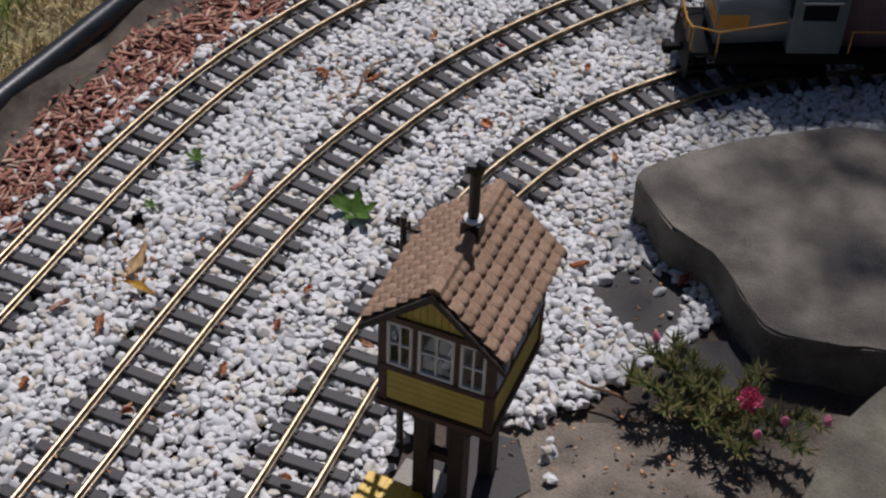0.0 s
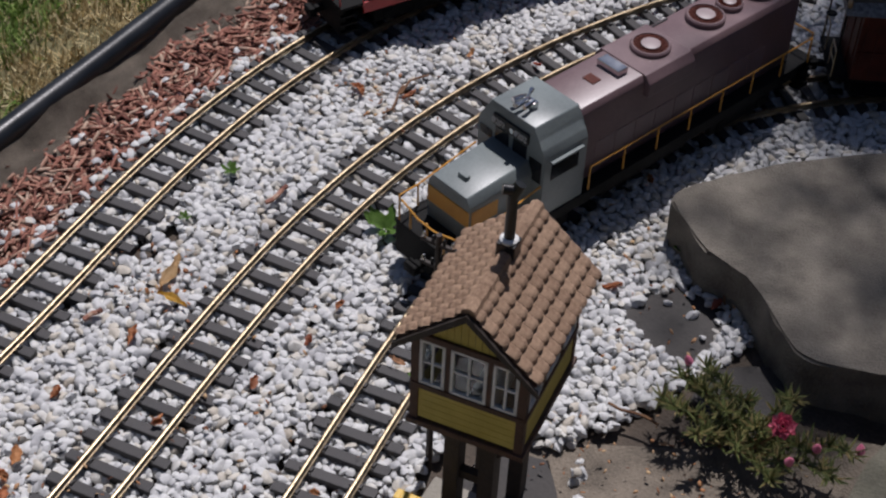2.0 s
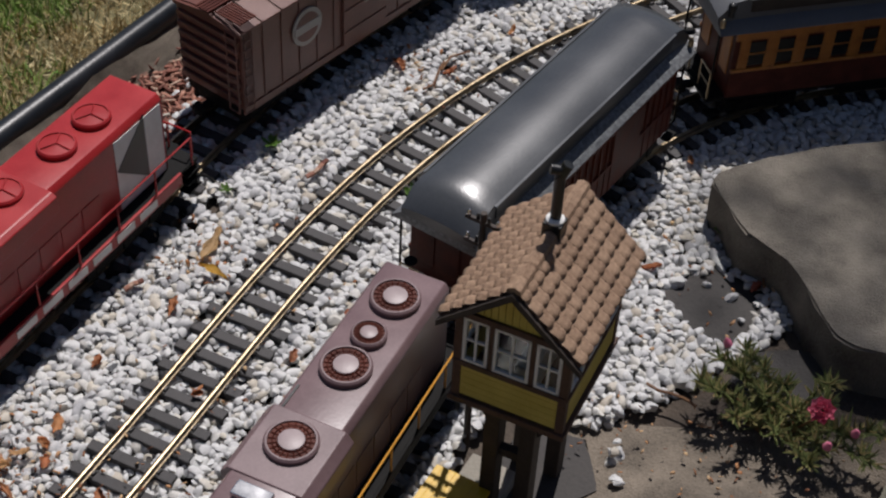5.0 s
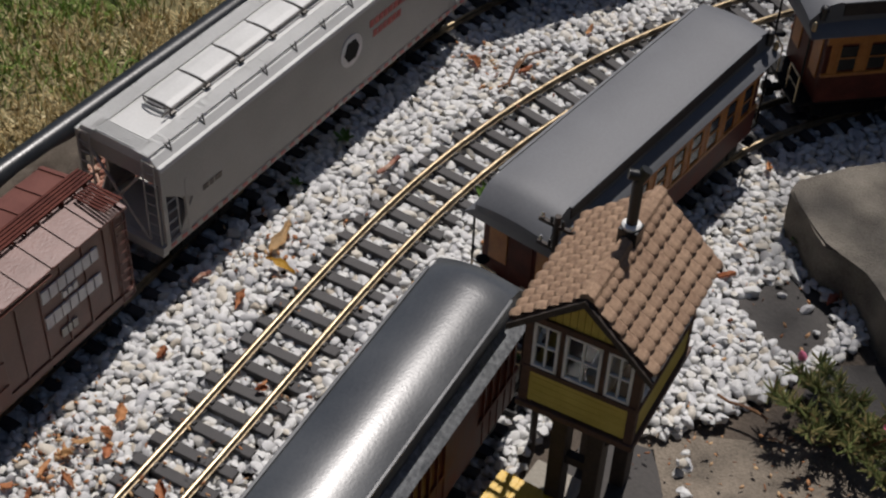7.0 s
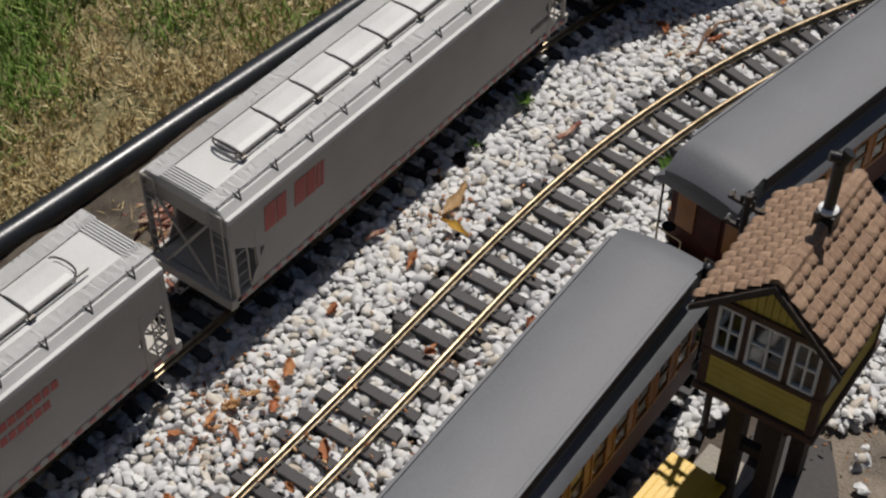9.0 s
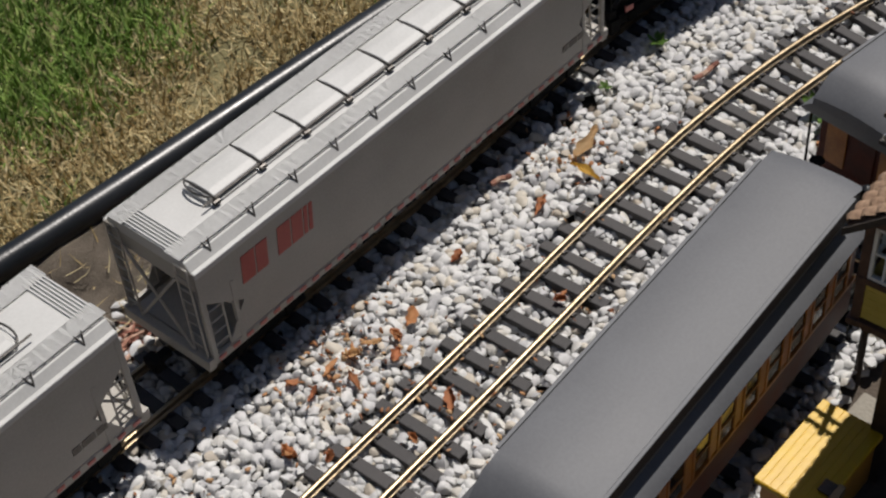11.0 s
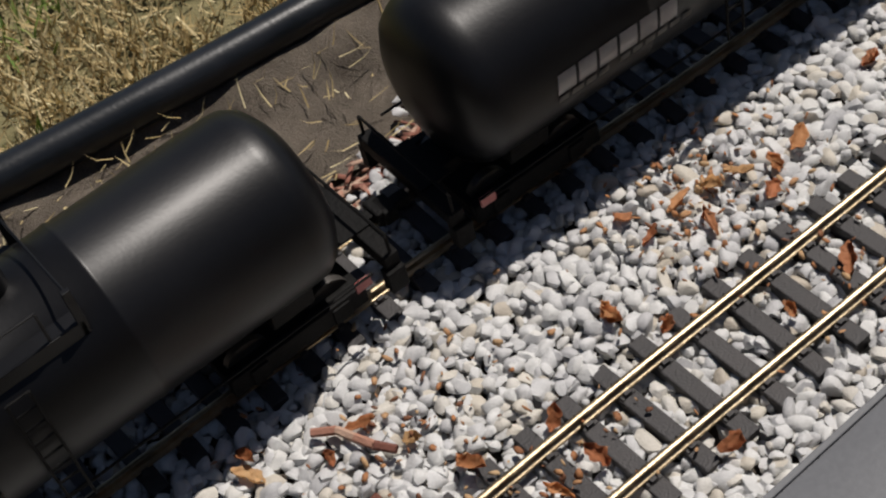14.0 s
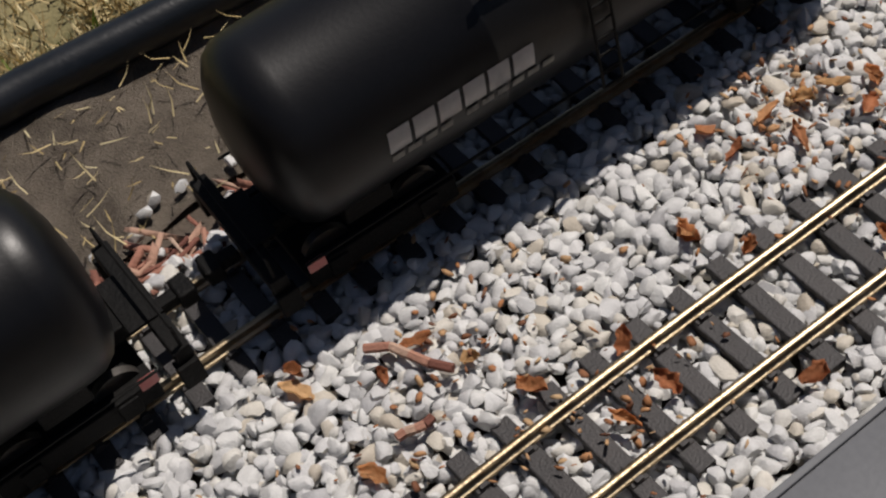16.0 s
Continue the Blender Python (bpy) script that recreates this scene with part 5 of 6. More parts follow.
        letters(e, "data_lettering", (0.008, 0.006, 0.010), -0.20, 0.070, 0.006, "steel", y)
    return e


def boxcar():
    e = thing("box_wagon", pose(0, 0, -5), "oxide-brown box wagon with white lettering and ribbed roof", "model wagon", "trains")
    L, hw, z0, z1 = 0.195, 0.047, 0.034, 0.130
    part("underframe", box(-L + 0.004, L - 0.004, -0.038, 0.038, 0.024, z0 + 0.001, 0.001), "underframe", e)
    part("body", box(-L + 0.004, L - 0.004, -hw + 0.001, hw - 0.001, z0, z1, 0.0008), "boxbrown", e)
    for y in (-hw, hw - 0.0016):
        for k in range(14):
            x = -L + 0.008 + k * 0.0270
            part("side_rib", box(x, x + 0.0016, y - 0.0003, y + 0.0019, z0, z1 - 0.002), "boxbrown", e)
        part("side_sill", box(-L + 0.004, L - 0.004, y - 0.0006, y + 0.0022, z0 - 0.006, z0 + 0.003, 0.0004), "boxbrown", e)
        d = part("door", box(-0.038, 0.034, y - 0.0024, y + 0.004, z0 + 0.001, z1 - 0.003, 0.0006), "boxbrown", e, "sliding side door")
        for z in (z0 + 0.018, z0 + 0.046, z0 + 0.074):
            part("door_rib", box(-0.036, 0.032, y - 0.0036, y + 0.005, z, z + 0.0022, 0.0003), "boxbrown", d)
        part("door_track", box(-0.045, 0.100, y - 0.0026, y + 0.0042, z1 - 0.006, z1 - 0.003), "boxbrown", e)
    part("door_placard", box(-0.004, 0.010, -hw - 0.0032, -hw - 0.0020, 0.078, 0.090), "hopper", e)
    roof = part("roof", prism([(-hw - 0.0015, z1 - 0.001), (-hw - 0.0015, z1 + 0.002), (0, z1 + 0.0095), (hw + 0.0015, z1 + 0.002), (hw + 0.0015, z1 - 0.001)], -L, L, 0.0006), "boxbrown", e)
    for k in range(14):
        x = -L + 0.004 + k * (2 * L - 0.010) / 13
        part("roof_rib", prism([(-hw - 0.001, z1 + 0.001), (-hw - 0.001, z1 + 0.0035), (0, z1 + 0.0110), (hw + 0.001, z1 + 0.0035), (hw + 0.001, z1 + 0.001)], x, x + 0.0020), "boxbrown", roof)
    bm = bmesh.new()
    for j in range(5):
        y = -0.0095 + j * 0.0040
        box(-L - 0.004, L + 0.004, y, y + 0.0026, z1 + 0.0135, z1 + 0.0150, bm=bm)
    for k in range(26):
        x = -L + 0.006 + k * (2 * L - 0.012) / 25
        box(x, x + 0.0015, -0.010, 0.010, z1 + 0.0105, z1 + 0.0137, bm=bm)
    part("running_board", bm, "woodmaroon", roof, "brown slatted roof walkway")
    for sgn in (-1, 1):
        x = sgn * L
        bm = bmesh.new()
        for j in range(7):
            xx = x - sgn * (0.004 + j * 0.0035)
            box(xx, xx + 0.0020, -hw, -0.012, z1 + 0.0115, z1 + 0.0128, bm=bm)
        part("lateral_board", bm, "woodmaroon", roof)
        for z in np.linspace(z0 + 0.010, z1 - 0.010, 7):
            part("end_rib", prism([(-hw + 0.004, z - 0.003), (-hw + 0.004, z + 0.003), (hw - 0.004, z + 0.003), (hw - 0.004, z - 0.003)], min(x, x - sgn * 0.006), max(x, x - sgn * 0.006), 0.0012), "boxbrown", e)
        ladder(e, x - sgn * 0.004, -hw - 0.001, z0 - 0.004, z1, -sgn * 0.014, "boxbrown", "x")
        ladder(e, x, -hw + 0.004, z0 - 0.004, z1, 0.014, "boxbrown", "y")
        coupler(e, x, sgn)
    bogie(e, -0.14, (-0.028, 0.028))
    bogie(e, 0.14, (-0.028, 0.028))
    y = -hw - 0.0006
    letters(e, "lettering", (0.0085,) * 7, 0.085, 0.102, 0.0135, "stripe", y, 0, "white company lettering")
    letters(e, "lettering", (0.005,) * 3, 0.108, 0.091, 0.007, "stripe", y, 0)
    letters(e, "lettering", (0.0085,) * 7, 0.085, 0.072, 0.0135, "stripe", y, 0)
    letters(e, "data_lettering", (0.006, 0.004, 0.006), 0.100, 0.050, 0.010, "hopper", y, 0)
    part("emblem", lathe([(0.0225, 0.0), (0.0225, 0.0016), (0.019, 0.0016)], 30), "hopper", e, "round pale emblem", at=pose(-0.095, y + 0.0006, 0.092, 90))
    part("emblem_centre", lathe([(0.0175, 0.0), (0.0175, 0.0020), (0.017, 0.0020)], 30), "boxbrown", e, at=pose(-0.095, y + 0.0006, 0.092, 90))
    part("emblem_bar", box(-0.115, -0.075, y - 0.0020, y, 0.087, 0.097, 0.0003), "hopper", e)
    return e


def tank():
    e = thing("tank_wagon", pose(0, 0, -5), "glossy black tank wagon with white lettering", "model wagon", "trains")
    L, r, zc = 0.1875, 0.0535, 0.0850
    ends = [(0.0, -L), (r * 0.45, -L + 0.002), (r * 0.72, -L + 0.006), (r * 0.90, -L + 0.012), (r * 0.985, -L + 0.020), (r, -L + 0.028)]
    prof = ends + [(r, -0.062), (r * 1.012, -0.061), (r * 1.012, -0.059), (r, -0.058), (r, 0.058), (r * 1.012, 0.059), (r * 1.012, 0.061), (r, 0.062)] + [(a, -h) for a, h in ends[::-1]]
    shell = part("tank_shell", lathe([(max(a, 0.0005), h) for a, h in prof], 48, "X", at=(0, 0, zc)), "tank", e, smooth=True)
    part("centre_sill", box(-L - 0.02, L + 0.02, -0.012, 0.012, 0.030, 0.040, 0.001), "underframe", e)
    for sgn in (-1, 1):
        x = sgn * (L - 0.045)
        part("saddle", prism([(-0.036, 0.034), (-0.043, 0.070), (-0.030, 0.060), (0.030, 0.060), (0.043, 0.070), (0.036, 0.034)], x - 0.014, x + 0.014, 0.001), "underframe", e)
        xe = sgn * (L + 0.020)
        part("end_sill", box(min(xe, xe - sgn * 0.010), max(xe, xe - sgn * 0.010), -0.046, 0.046, 0.030, 0.040, 0.001), "underframe", e)
        part("end_deck", box(min(xe, xe - sgn * 0.020), max(xe, xe - sgn * 0.020), -0.020, 0.020, 0.0395, 0.0415, 0.0003), "underframe", e)
        handrail(e, [(xe - sgn * 0.004, -0.044, 0.054), (xe - sgn * 0.004, 0.044, 0.054)], [((xe - sgn * 0.004, y, 0.036), (xe - sgn * 0.004, y, 0.054)) for y in (-0.044, 0.044)], "underframe")
        coupler(e, xe, sgn)
        for y in (-0.045, 0.045):
            part("corner_step", box(xe - 0.012 if sgn > 0 else xe, xe if sgn > 0 else xe + 0.012, y - 0.004, y + 0.004, 0.014, 0.030, 0.0006), "underframe", e)
        part("reflector", box(xe - sgn * 0.026 - 0.005, xe - sgn * 0.026 + 0.005, -0.0472, -0.0455, 0.031, 0.038), "reflector", e)
        ladder(e, -0.008 if sgn < 0 else 0.0, sgn * (r + 0.003), 0.040, 0.128, 0.012, "underframe", "x")
    for y in (-0.045, 0.045):
        part("side_rail", rod((-L, y * 1.08, 0.040), (L, y * 1.08, 0.040), 0.0009, 6), "underframe", e)
    # dome platform
    zt = zc + r
    pl = part("platform", box(-0.050, 0.044, -0.040, 0.034, zt - 0.012, zt - 0.0095, 0.0005), "tank", e, "black top platform")
    part("platform_skirt", box(-0.050, 0.044, -0.0405, -0.0385, zt - 0.020, zt - 0.0095, 0.0004), "tank", pl)
    part("manway", lathe([(0.0115, zt - 0.004), (0.0115, zt + 0.014), (0.0125, zt + 0.0145), (0.0125, zt + 0.0185), (0.010, zt + 0.0200)], 24, at=(-0.020, -0.002, 0)), "tank", e, "black manway dome", smooth=True)
    v = part("valve_housing", lathe([(0.0105, zt - 0.004), (0.0105, zt + 0.010), (0.0095, zt + 0.0115)], 24, at=(0.018, 0.004, 0)), "tank", e, smooth=True)
    bm = box(0.010, 0.026, 0.0, 0.009, zt + 0.011, zt + 0.015, 0.001)
    rod((0.018, 0.004, zt + 0.012), (0.018, 0.004, zt + 0.020), 0.0035, 10, bm=bm)
    part("valve", bm, "steel", v, "worn metal valve")
    part("vent", lathe([(0.0045, zt - 0.003), (0.0045, zt + 0.006), (0.0055, zt + 0.0065), (0.0055, zt + 0.009)], 14, at=(-0.058, 0.004, 0)), "tank", e, smooth=True)
    for x in (-0.050, 0.043):
        for y in (-0.039, 0.033):
            part("platform_post", box(x - 0.0022, x + 0.0022, y - 0.0015, y + 0.0015, zt - 0.026, zt + 0.012, 0.0003), "tank", pl)
    handrail(pl, [(-0.050, -0.039, zt + 0.011), (0.026, -0.039, zt + 0.011)], [((0.026, -0.039, zt - 0.010), (0.026, -0.039, zt + 0.011))], "tank", 0.0008)
    handrail(pl, [(-0.050, 0.033, zt + 0.011), (0.043, 0.033, zt + 0.011)], [], "tank", 0.0008)
    handrail(pl, [(0.043, -0.039, zt + 0.011), (0.043, 0.033, zt + 0.011)], [], "tank", 0.0008)
    bogie(e, -0.14, (-0.028, 0.028))
    bogie(e, 0.14, (-0.028, 0.028))
    # lettering follows the curve of the shell
    def curved(name, spans, x0, a0, h, mat, tilt, label=""):
        bm = bmesh.new()
        starts = [x0 + sum(abs(k) + 0.0022 for k in spans[:i]) for i in range(len(spans))]
        for x, w in zip(starts, spans):
            for u0, u1, v0, v1 in blocks(w, h):
                g = []
                for i in range(4):
                    v = v0 + (v1 - v0) * i / 3
                    a = a0 + v / r
                    y, z = -(r + 0.0007) * math.cos(a), zc + (r + 0.0007) * math.sin(a)
                    g.append((bm.verts.new((x + u0 + tilt * v, y, z)), bm.verts.new((x + u1 + tilt * v, y, z))))
                for p, q in zip(g, g[1:]):
                    bm.faces.new((p[0], p[1], q[1], q[0]))
        bmesh.ops.solidify(bm, geom=bm.faces, thickness=0.0006)
        part(name, bm, mat, e, label)
    curved("lettering", (0.0125, 0.0125, 0.0125, 0.0125, 0.0125, 0.0125), -L + 0.0590, -0.08, 0.0130, "stripe", 0.12, "white company lettering")
    curved("data_lettering", (0.007, 0.008, 0.007, 0.007, -0.004, 0.007, 0.007, 0.007, 0.007, 0.007, 0.007), -L + 0.0590, -0.20, 0.0040, "hopper", 0.12)
    return e


def taller(ob, k):
    """Stretches a finished thing upwards, part by part."""
    seen = set()

    def go(o):
        if o.type == "MESH" and o.data.name not in seen:
            seen.add(o.data.name)
            if o.matrix_basis == Matrix():
                for v in o.data.vertices:
                    v.co.z *= k
        o.matrix_basis.translation.z *= k
        for c in o.children:
            go(c)
    for c in ob.children:
        go(c)


RED_LOCO = diesel("diesel_locomotive", "red diesel locomotive with white-striped nose and white lettering", 0.615, "red", "red", "red", "red", "5850", "red")
GREY_LOCO = diesel("diesel_locomotive", "grey and maroon diesel locomotive with yellow-orange bands", 0.545, "locogrey", "locogrey", "maroon", "orange", "8202", "grey")
taller(RED_LOCO, 1.07)
taller(GREY_LOCO, 1.05)
BAGGAGE = coach("baggage")
COACH = coach("coach")
COACH_TWO, COACH_THREE, COACH_FOUR = (copy_thing(COACH, pose(0, 0, -5)) for _ in range(3))
BOXCAR = boxcar()
HOPPER = hopper("dusty pale grey covered hopper wagon with round emblem", "emblem")
HOPPER_TWO = hopper("pale grey covered hopper wagon with faded red lettering", "rail")
taller(HOPPER, 1.035)
taller(HOPPER_TWO, 1.035)
HOPPER_THREE = copy_thing(HOPPER_TWO, pose(0, 0, -5))
TANK = tank()
TANK_TWO, TANK_THREE = copy_thing(TANK, pose(0, 0, -5)), copy_thing(TANK, pose(0, 0, -5))


# ---- small things: the yellow locker, the telegraph pole, leaves, twigs and plants ----
def build_locker():
    e = thing("storage_locker", pose(-0.030, 0.797, 0, 0, 0, 66), "yellow wooden locker with a ribbed lid beside the signal box", "locker")
    # x runs towards the signal box end, y away from the tracks' near side
    part("body", box(-0.086, 0.0, -0.021, 0.022, -0.016, 0.036, 0.001), "orange", e, "orange-yellow wooden body")
    lid = part("lid", box(-0.090, 0.003, -0.025, 0.026, 0.036, 0.041, 0.0012), "yellow", e, "bright yellow ribbed lid")
    for k in range(8):
        y = -0.023 + k * 0.0062
        part("lid_rib", box(-0.089, 0.002, y, y + 0.0057, 0.0405, 0.0414, 0.0003), "yellow", lid)
    part("corner_strip", box(-0.088, -0.082, -0.0225, -0.0175, -0.016, 0.036, 0.0005), "yellow", e)
    h = part("hasp", box(-0.076, -0.058, -0.0290, -0.0235, 0.034, 0.0440, 0.0008), "brass", e, "tarnished brass hasp")
    part("hasp_plate", box(-0.072, -0.060, -0.024, -0.014, 0.0425, 0.0440, 0.0004), "steel", h)
    e2 = thing("storage_locker", pose(-0.014, 0.83, 0, 0, 0, 66), "low pink-grey stone block behind the locker", "block")
    e2.name = "stone_block"
    part("block", box(-0.018, 0.020, -0.024, 0.020, -0.016, 0.004, 0.002), "concrete", e2)


def build_pole():
    e = thing("telegraph_pole", pose(-0.031, 0.880, 0, 0, 0, 62), "dark model telegraph pole with two cross-arms beside the track", "telegraph pole")
    part("pole", rod((0, 0, -0.016), (0, 0, 0.262), 0.0032, 10, 0.0026), "post", e, smooth=True)
    for z in (0.252, 0.228):
        arm = part("cross_arm", box(-0.0016, 0.0016, -0.016, 0.016, z - 0.0016, z + 0.0016, 0.0003), "post", e)
        for y in (-0.013, -0.005, 0.005, 0.013):
            part("insulator", lathe([(0.0010, z + 0.001), (0.0016, z + 0.003), (0.0011, z + 0.0042), (0.0017, z + 0.0052), (0.0008, z + 0.0072)], 10, at=(0, y, 0)), "chrome" if abs(y) > 0.01 else "black", arm, smooth=True)


def leaf_mesh(seed, long, wide, curl):
    rng = random.Random(seed)
    bm = bmesh.new()
    n, rows = 9, []
    for i in range(n):
        f = i / (n - 1)
        w = wide * math.sin(math.pi * min(1, f * 0.94 + 0.05)) ** 0.8 * rng.uniform(0.5, 1.25)
        z = curl * (0.6 * math.sin(f * 3.1 + seed) + 0.4 * math.cos(f * 5 + seed))
        c = 0.12 * wide * math.sin(f * 4 + seed)
        row = []
        for k in (-1.0, -0.5, 0, 0.5, 1.0):
            row.append(bm.verts.new(((f - 0.5) * long, c + k * w / 2, z + curl * 0.9 * k * k + rng.uniform(-0.1, 0.1) * curl)))
        rows.append(row)
    for a, b in zip(rows, rows[1:]):
        for k in range(4):
            bm.faces.new((a[k], a[k + 1], b[k + 1], b[k]))
    bmesh.ops.solidify(bm, geom=bm.faces, thickness=0.0004)
    return bm


def build_leaves():
    rng = random.Random(31)
    meshes = []
    for k in range(6):
        bm = leaf_mesh(k, rng.uniform(0.012, 0.021), rng.uniform(0.007, 0.012), rng.uniform(0.003, 0.0055))
        me = bpy.data.meshes.new("fallen_leaf")
        for f in bm.faces:
            f.smooth = True
        bm.to_mesh(me)
        bm.free()
        me.materials.append(M["deadleaf"])
        meshes.append(me)
    north = [(-0.146, 1.412), (-0.087, 1.402), (0.157, 1.439), (0.043, 1.331), (0.057, 1.477), (0.181, 1.279), (0.136, 1.11), (-0.128, 1.056), (-0.153, 1.008), (-0.196, 0.95), (-0.02, 1.494), (-0.274, 0.894), (-0.124, 0.826), (-0.069, 0.988), (0.238, 1.093), (-0.14, 1.40)]
    middle = [(-0.389, 0.846), (-0.394, 0.823), (-0.41, 0.809), (-0.421, 0.795), (-0.433, 0.777), (-0.387, 0.803), (-0.411, 0.769), (-0.458, 0.753), (-0.437, 0.747), (-0.436, 0.69), (-0.33, 0.77), (-0.346, 0.725), (-0.273, 0.898), (-0.372, 0.922), (-0.318, 0.999)]
    south = [(-0.404, 0.605), (-0.412, 0.578), (-0.435, 0.617), (-0.497, 0.577), (-0.528, 0.573), (-0.574, 0.53), (-0.568, 0.522), (-0.344, 0.637), (-0.435, 0.689), (-0.462, 0.576), (-0.404, 0.693), (-0.533, 0.548), (-0.505, 0.50)]
    for x, y in north + middle + south:
        o = new("fallen_leaf", rng.choice(meshes))
        o.matrix_basis = pose(x, y, 0.0045, rng.gauss(0, 14), rng.gauss(0, 14), rng.uniform(0, 360)) @ Matrix.Scale(rng.uniform(0.75, 1.15), 4)
        tagged(o, "curled orange-brown fallen leaf on the gravel", "leaf", "fallen leaves")
    o = part("fallen_leaf", leaf_mesh(21, 0.046, 0.013, 0.003), "tanleaf", smooth=True, at=pose(-0.298, 1.085, 0.009, 5, -6, 78))
    tagged(o, "long pale tan leaf lying on the gravel", "leaf", "fallen leaves")
    o = part("fallen_leaf", leaf_mesh(25, 0.034, 0.011, 0.003), "ochreleaf", smooth=True, at=pose(-0.289, 1.045, 0.008, -6, 4, -22))
    tagged(o, "bright yellow leaf lying on the gravel", "leaf", "fallen leaves")
    twigs = [(-0.211, 1.213, 55, 0.034, "mulch"), (-0.525, 0.560, 5, 0.05, "mulch"), (-0.10, 1.39, 62, 0.06, "stem"), (-0.08, 1.42, 48, 0.05, "stem"), (0.232, 1.125, 112, 0.07, "stem"), (0.15, 0.94, -30, 0.05, "stem"), (-0.36, 1.02, 40, 0.02, "mulch"), (-0.50, 0.53, 60, 0.02, "mulch"), (-0.47, 1.0, 30, 0.025, "mulch")]
    for x, y, a, l, m in twigs:
        bm = bmesh.new()
        p = Vector((-l / 2, 0, 0))
        for k in range(4):
            q = p + Vector((l / 4, rng.uniform(-0.12, 0.12) * l, rng.uniform(-0.02, 0.02) * l))
            rod(p, q, 0.0014 if m == "stem" else 0.0026, 6, bm=bm)
            p = q
        tagged(part("twig", bm, m, at=pose(x, y, 0.0065, 0, 0, a)), "thin reddish-brown twig lying on the ground", "twig", "twigs")


def build_weeds():
    rng = random.Random(5)
    for x, y, s, n in ((-0.094, 1.172, 1.0, 6), (-0.266, 1.249, 0.45, 6), (0.213, 1.170, 0.6, 9), (-0.05, 0.97, 0.3, 4), (-0.30, 1.17, 0.3, 5)):
        e = thing("weed", pose(x, y, -0.004), "small green weed growing out of the gravel", "weed", "weeds")
        for k in range(n):
            a = 360 * k / n + rng.uniform(-25, 25)
            part("leaf", leaf_mesh(40 + k, 0.030 * s, 0.014 * s, 0.0025 * s), "greenleaf", e, smooth=True, at=pose(0, 0, 0.006 + 0.004 * s, 0, 0, a) @ pose(0.014 * s, 0, 0.003, 0, -22 - rng.uniform(0, 18), 0))


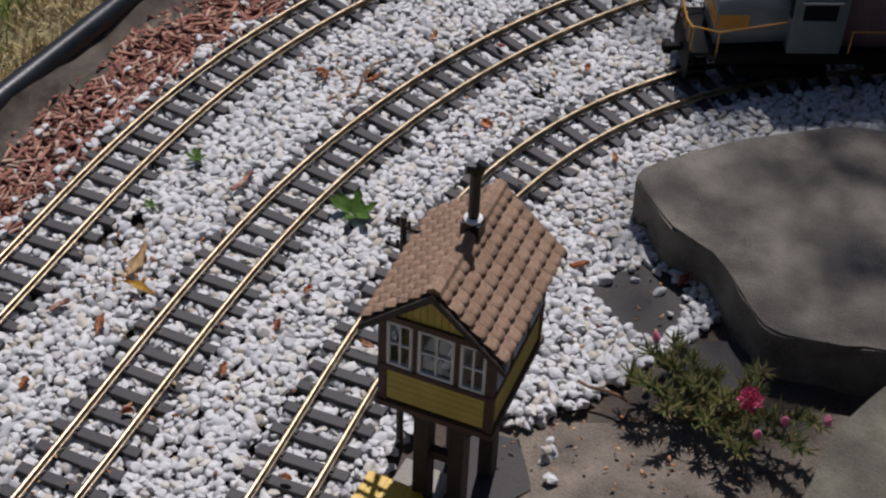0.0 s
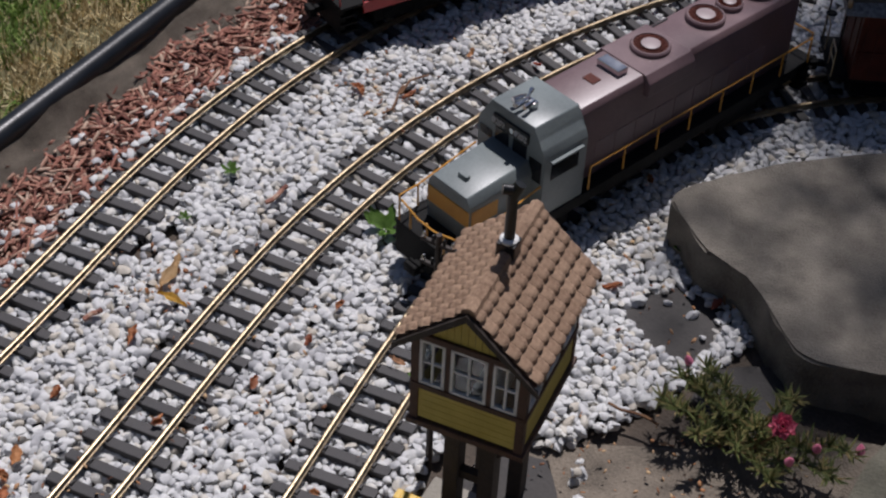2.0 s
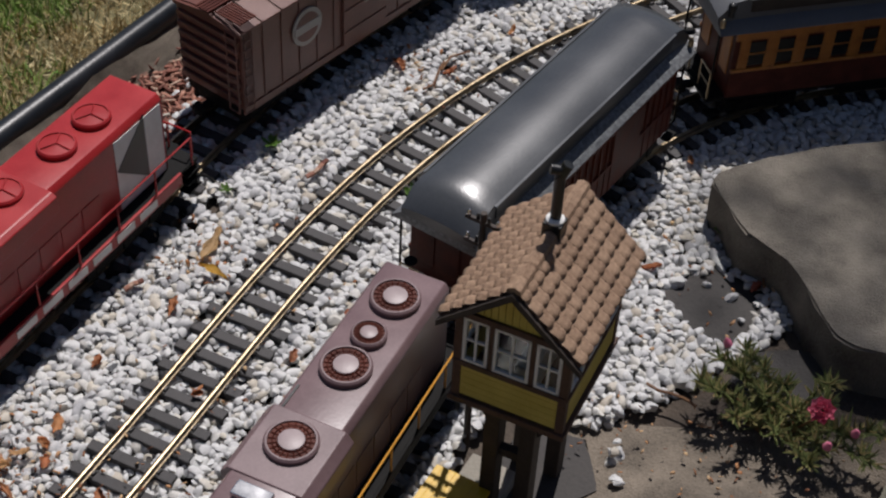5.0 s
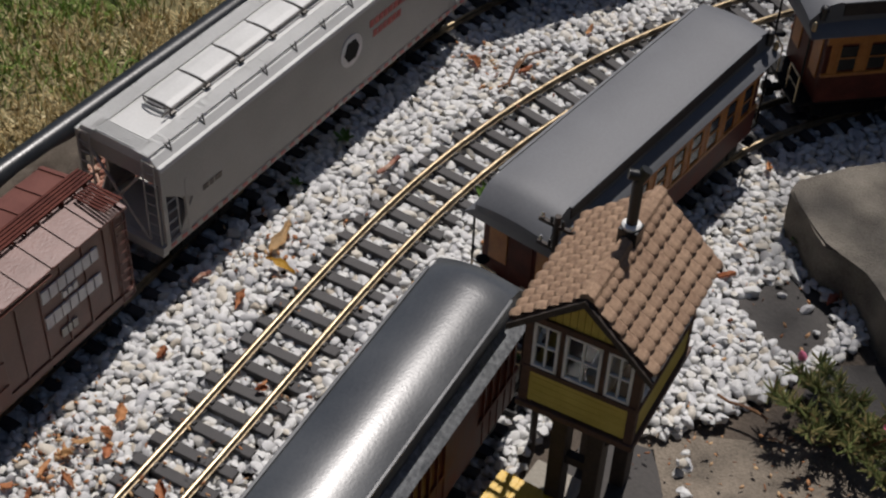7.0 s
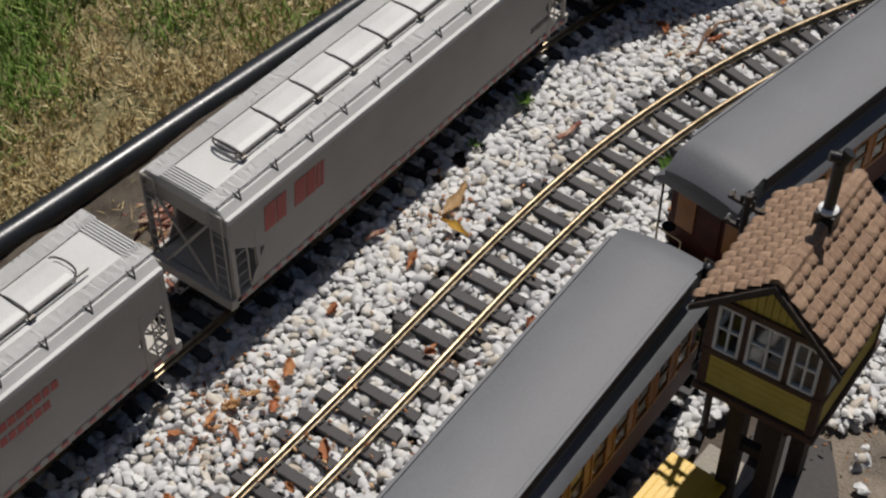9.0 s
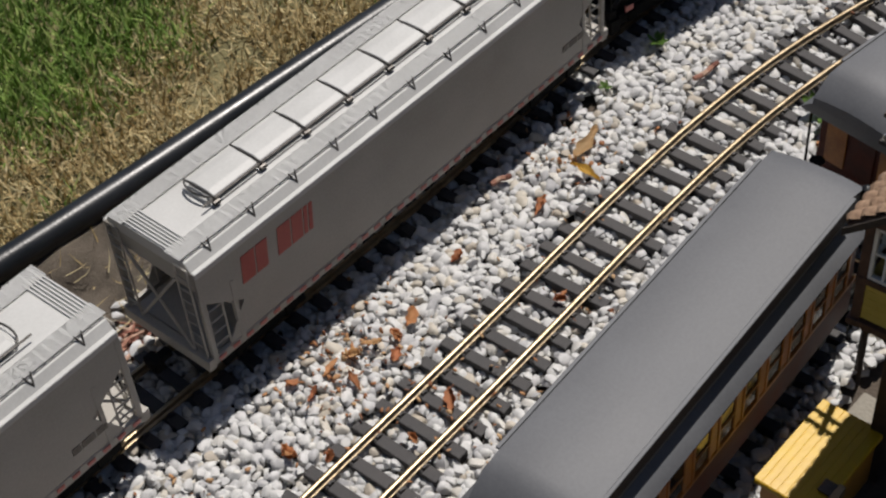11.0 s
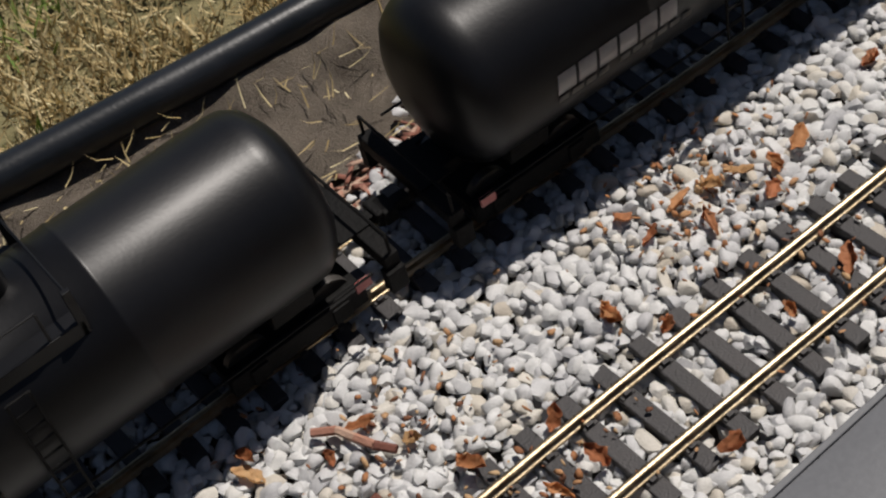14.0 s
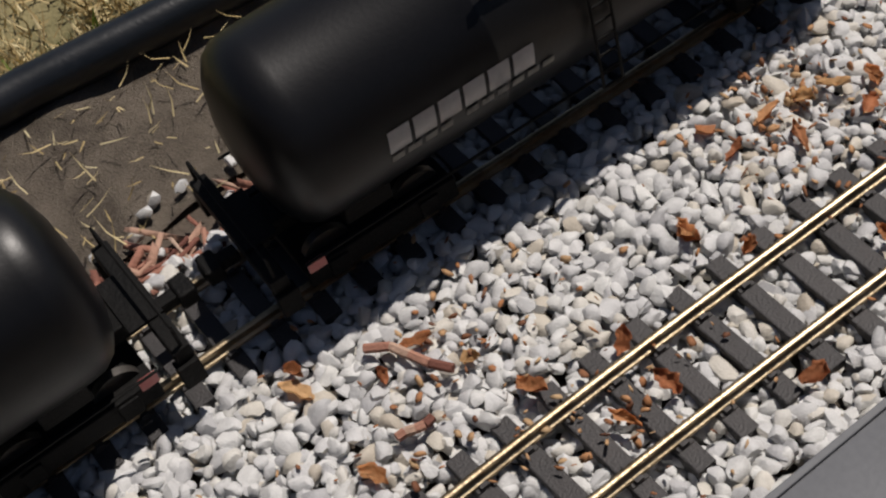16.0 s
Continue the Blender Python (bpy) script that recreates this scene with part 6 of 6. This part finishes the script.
def build_portulaca():
    rng = random.Random(9)
    e = thing("flowering_plant", pose(0.245, 0.915, 0.0), "low moss rose plant with one pink flower", "plant")
    tips = [(0.216, 0.985), (0.172, 0.945), (0.18, 0.925), (0.232, 0.965), (0.198, 0.890), (0.259, 0.905), (0.276, 0.872), (0.303, 0.889), (0.338, 0.888), (0.262, 0.845), (0.296, 0.955), (0.235, 0.88), (0.205, 0.955), (0.25, 0.95), (0.32, 0.865), (0.225, 0.925), (0.285, 0.92), (0.19, 0.965)]
    needles = []
    shape = [(np.array([(-1, -0.3, 0), (1, -0.3, 0), (0, 0.7, 0), (-0.9, -0.3, 0.6), (0.9, -0.3, 0.6), (0, 0.6, 0.6), (0, 0, 1.0)], float), np.array([(0, 1, 4), (0, 4, 3), (1, 2, 5), (1, 5, 4), (2, 0, 3), (2, 3, 5), (3, 4, 6), (4, 5, 6), (5, 3, 6)]))]
    for tx, ty in tips:
        end = Vector((tx - 0.245, ty - 0.915, rng.uniform(0.018, 0.036)))
        start = Vector((rng.uniform(-0.012, 0.012), rng.uniform(-0.008, 0.012), -0.004))
        bm = bmesh.new()
        p, n = start, 7
        for k in range(1, n + 1):
            f = k / n
            q = start.lerp(end, f) + Vector((rng.uniform(-0.003, 0.003), rng.uniform(-0.003, 0.003), 0.012 * math.sin(f * 2.6)))
            rod(p, q, 0.0012 - 0.0005 * f, 6, bm=bm)
            if f > 0.25:
                for _ in range(9 if f < 0.8 else 22):
                    d = (q - p).normalized()
                    ln = rng.uniform(0.009, 0.020)
                    out = (d * rng.uniform(0.1, 0.9) + Vector((rng.gauss(0, 1), rng.gauss(0, 1), rng.uniform(-0.1, 1.0))).normalized()).normalized()
                    eu = out.to_track_quat("Z", "Y").to_euler()
                    needles.append((tuple(p.lerp(q, rng.random())), (0.0012, 0.0012, ln), tuple(eu), 0))
            p = q
        part("stem", bm, "stem", e)
    o = scatter("needle_leaves", shape, needles, "needle")
    o.parent = e
    tagged(o, "slim succulent green leaves", kind="stuff")
    # the open flower
    fl = Vector((0.270 - 0.245, 0.889 - 0.915, 0.060))
    part("flower_stalk", rod((0.005, -0.005, 0.0), tuple(fl - Vector((0, 0, 0.006))), 0.0012, 6), "stem", e)
    head = part("flower", lathe([(0.002, -0.006), (0.0045, -0.002), (0.003, 0.001)], 10), "greenleaf", e, "pink double flower", at=Matrix.Translation(fl) @ pose(0, 0, 0, 28, -8, 0))
    for ring, (n, r, tilt, w) in enumerate(((8, 0.0095, 22, 0.0105), (8, 0.0078, 42, 0.0090), (7, 0.0055, 62, 0.0075), (5, 0.0032, 80, 0.006))):
        for k in range(n):
            part("petal", leaf_mesh(60 + ring * 9 + k, 0.0125 - ring * 0.0012, w, 0.0013), "petal", head, smooth=True, at=pose(0, 0, 0.0008 * ring, 0, 0, 360 * k / n + ring * 23) @ pose(r * 0.72, 0, 0.0012, 0, -tilt, 0))
    for x, y, z in ((0.303 - 0.245, 0.887 - 0.915, 0.034), (0.276 - 0.245, 0.868 - 0.915, 0.036), (0.342 - 0.245, 0.888 - 0.915, 0.030), (0.20 - 0.245, 0.978 - 0.915, 0.036)):
        part("bud", lathe([(0.0012, 0), (0.0042, 0.004), (0.0036, 0.008), (0.0008, 0.012)], 10), "petal", e, "closed reddish flower bud", smooth=True, at=pose(x, y, z, rng.uniform(-30, 30), rng.uniform(-30, 30), 0))


def build_tree():
    """The garden tree that shades the flagstones; it stands outside the view."""
    rng = random.Random(77)
    e = thing("garden_tree", pose(0, 0, 0), "leafy garden tree that shades the flagstones", "tree")
    part("trunk", rod((2.6, 3.3, -0.05), (2.4, 3.1, 3.6), 0.13, 14, 0.07), "bark", e, smooth=True)
    clumps = [(0.94, 3.62, 4.5, 0.36), (1.01, 3.69, 4.7, 0.3), (0.96, 3.15, 4.5, 0.42), (1.34, 3.15, 4.5, 0.46), (1.19, 2.8, 4.5, 0.40), (1.89, 3.3, 4.4, 0.5), (2.39, 3.0, 4.2, 0.55)]
    for x, y, z, r in clumps:
        part("limb", rod((2.42, 3.12, 3.3), (x, y, z), 0.035, 8, 0.006), "bark", e, smooth=True)
    leaf = [(np.array([(0, -1, 0), (0.55, -0.3, 0.08), (0.5, 0.35, 0.1), (0, 1, 0), (-0.5, 0.35, 0.1), (-0.55, -0.3, 0.08)], float), np.array([(0, 1, 2), (0, 2, 3), (0, 3, 4), (0, 4, 5)]))]
    spots = []
    for x, y, z, r in clumps:
        for _ in range(int(1150 * r * r / 0.2)):
            v = Vector((rng.gauss(0, 1), rng.gauss(0, 1), rng.gauss(0, 1))).normalized() * r * rng.random() ** 0.4
            s = rng.uniform(0.012, 0.020)
            spots.append(((x + v.x, y + v.y, z + v.z * 0.6), (s, s * 1.3, s), (rng.gauss(0, 0.5), rng.gauss(0, 0.5), rng.uniform(0, 6.28)), 0))
    o = scatter("crown", leaf, spots, "treeleaf", False)
    o.parent = e
    tagged(o, kind="stuff")


def build_sky_screens():
    """Plain board screens, added outside the view to block low sky and darken near sides."""
    for name, (x0, x1, y0, y1) in (("fence_south", (-5, 5, -3.06, -3.0)), ("fence_east", (5, 5.06, -3, 6))):
        bm = bmesh.new()
        n = 40
        for k in range(n):
            if x1 - x0 > 1:
                a = x0 + (x1 - x0) * k / n
                box(a, a + (x1 - x0) / n - 0.01, y0, y1, -0.05, 1.8, bm=bm)
            else:
                a = y0 + (y1 - y0) * k / n
                box(x0, x1, a, a + (y1 - y0) / n - 0.01, -0.05, 1.8, bm=bm)
        tagged(part(name, bm, "bark"), "unseen dark board screen added to block low sky light", "fence", kind="structure")


build_locker()
build_pole()
build_leaves()
build_weeds()
build_portulaca()
build_tree()
build_sky_screens()


# ---- the two moving trains ----
SPEED_A = [(0.0, 0.33), (4.0, 0.33), (6.5, 0.358), (8.5, 0.367), (10.3, 0.372), (11.5, 0.355), (12.5, 0.346), (13.5, 0.340), (14.0, 0.324), (14.5, 0.309), (16.0, 0.303)]


def gone_a(t):
    """How far the freight train has gone by t seconds."""
    n = max(1, int(t / 0.02))
    return sum(float(np.interp((i + 0.5) * t / n, [a for a, _ in SPEED_A], [v for _, v in SPEED_A])) for i in range(n)) * t / n


def gone_c(t):
    return 0.2275 * t


def run(ob, line, gone, middle, pivot):
    rows = []
    for k in range(33):
        t = k * 0.5
        s = middle - gone(t)
        a, b = line.off(s - pivot, 0, RAIL_TOP), line.off(s + pivot, 0, RAIL_TOP)
        m = (a + b) / 2
        rows.append((t, pose(m.x, m.y, m.z, 0, 0, math.degrees(math.atan2(b.y - a.y, b.x - a.x)))))
    walk(ob, rows)


def motions():
    g = gone_a
    run(RED_LOCO, LINE_A, g, 0.597 + 0.3075 + g(3.5), 0.20)
    run(BOXCAR, LINE_A, g, 0.680 - 0.195 + g(6.5), 0.14)
    run(HOPPER, LINE_A, g, 0.55 + 0.256 + g(7.0), 0.19)
    run(HOPPER_TWO, LINE_A, g, 0.40 + 0.254 + g(9.0), 0.19)
    run(HOPPER_THREE, LINE_A, g, 0.564 - 0.248 + g(11.5), 0.19)
    run(TANK, LINE_A, g, 0.4635 + g(12.5), 0.14)
    run(TANK_TWO, LINE_A, g, 0.4055 + g(14.0), 0.14)
    run(TANK_THREE, LINE_A, g, 0.2535 + g(16.0), 0.14)
    c = gone_c
    run(GREY_LOCO, LINE_C, c, -0.035 + 0.2725 + c(3.5), 0.165)
    run(BAGGAGE, LINE_C, c, 1.341 + 0.195, 0.125)
    run(COACH, LINE_C, c, 1.80 + 0.195, 0.125)
    run(COACH_TWO, LINE_C, c, 2.265 + 0.195, 0.125)
    run(COACH_THREE, LINE_C, c, 2.722 + 0.195, 0.125)
    run(COACH_FOUR, LINE_C, c, 3.182 + 0.195, 0.125)


motions()
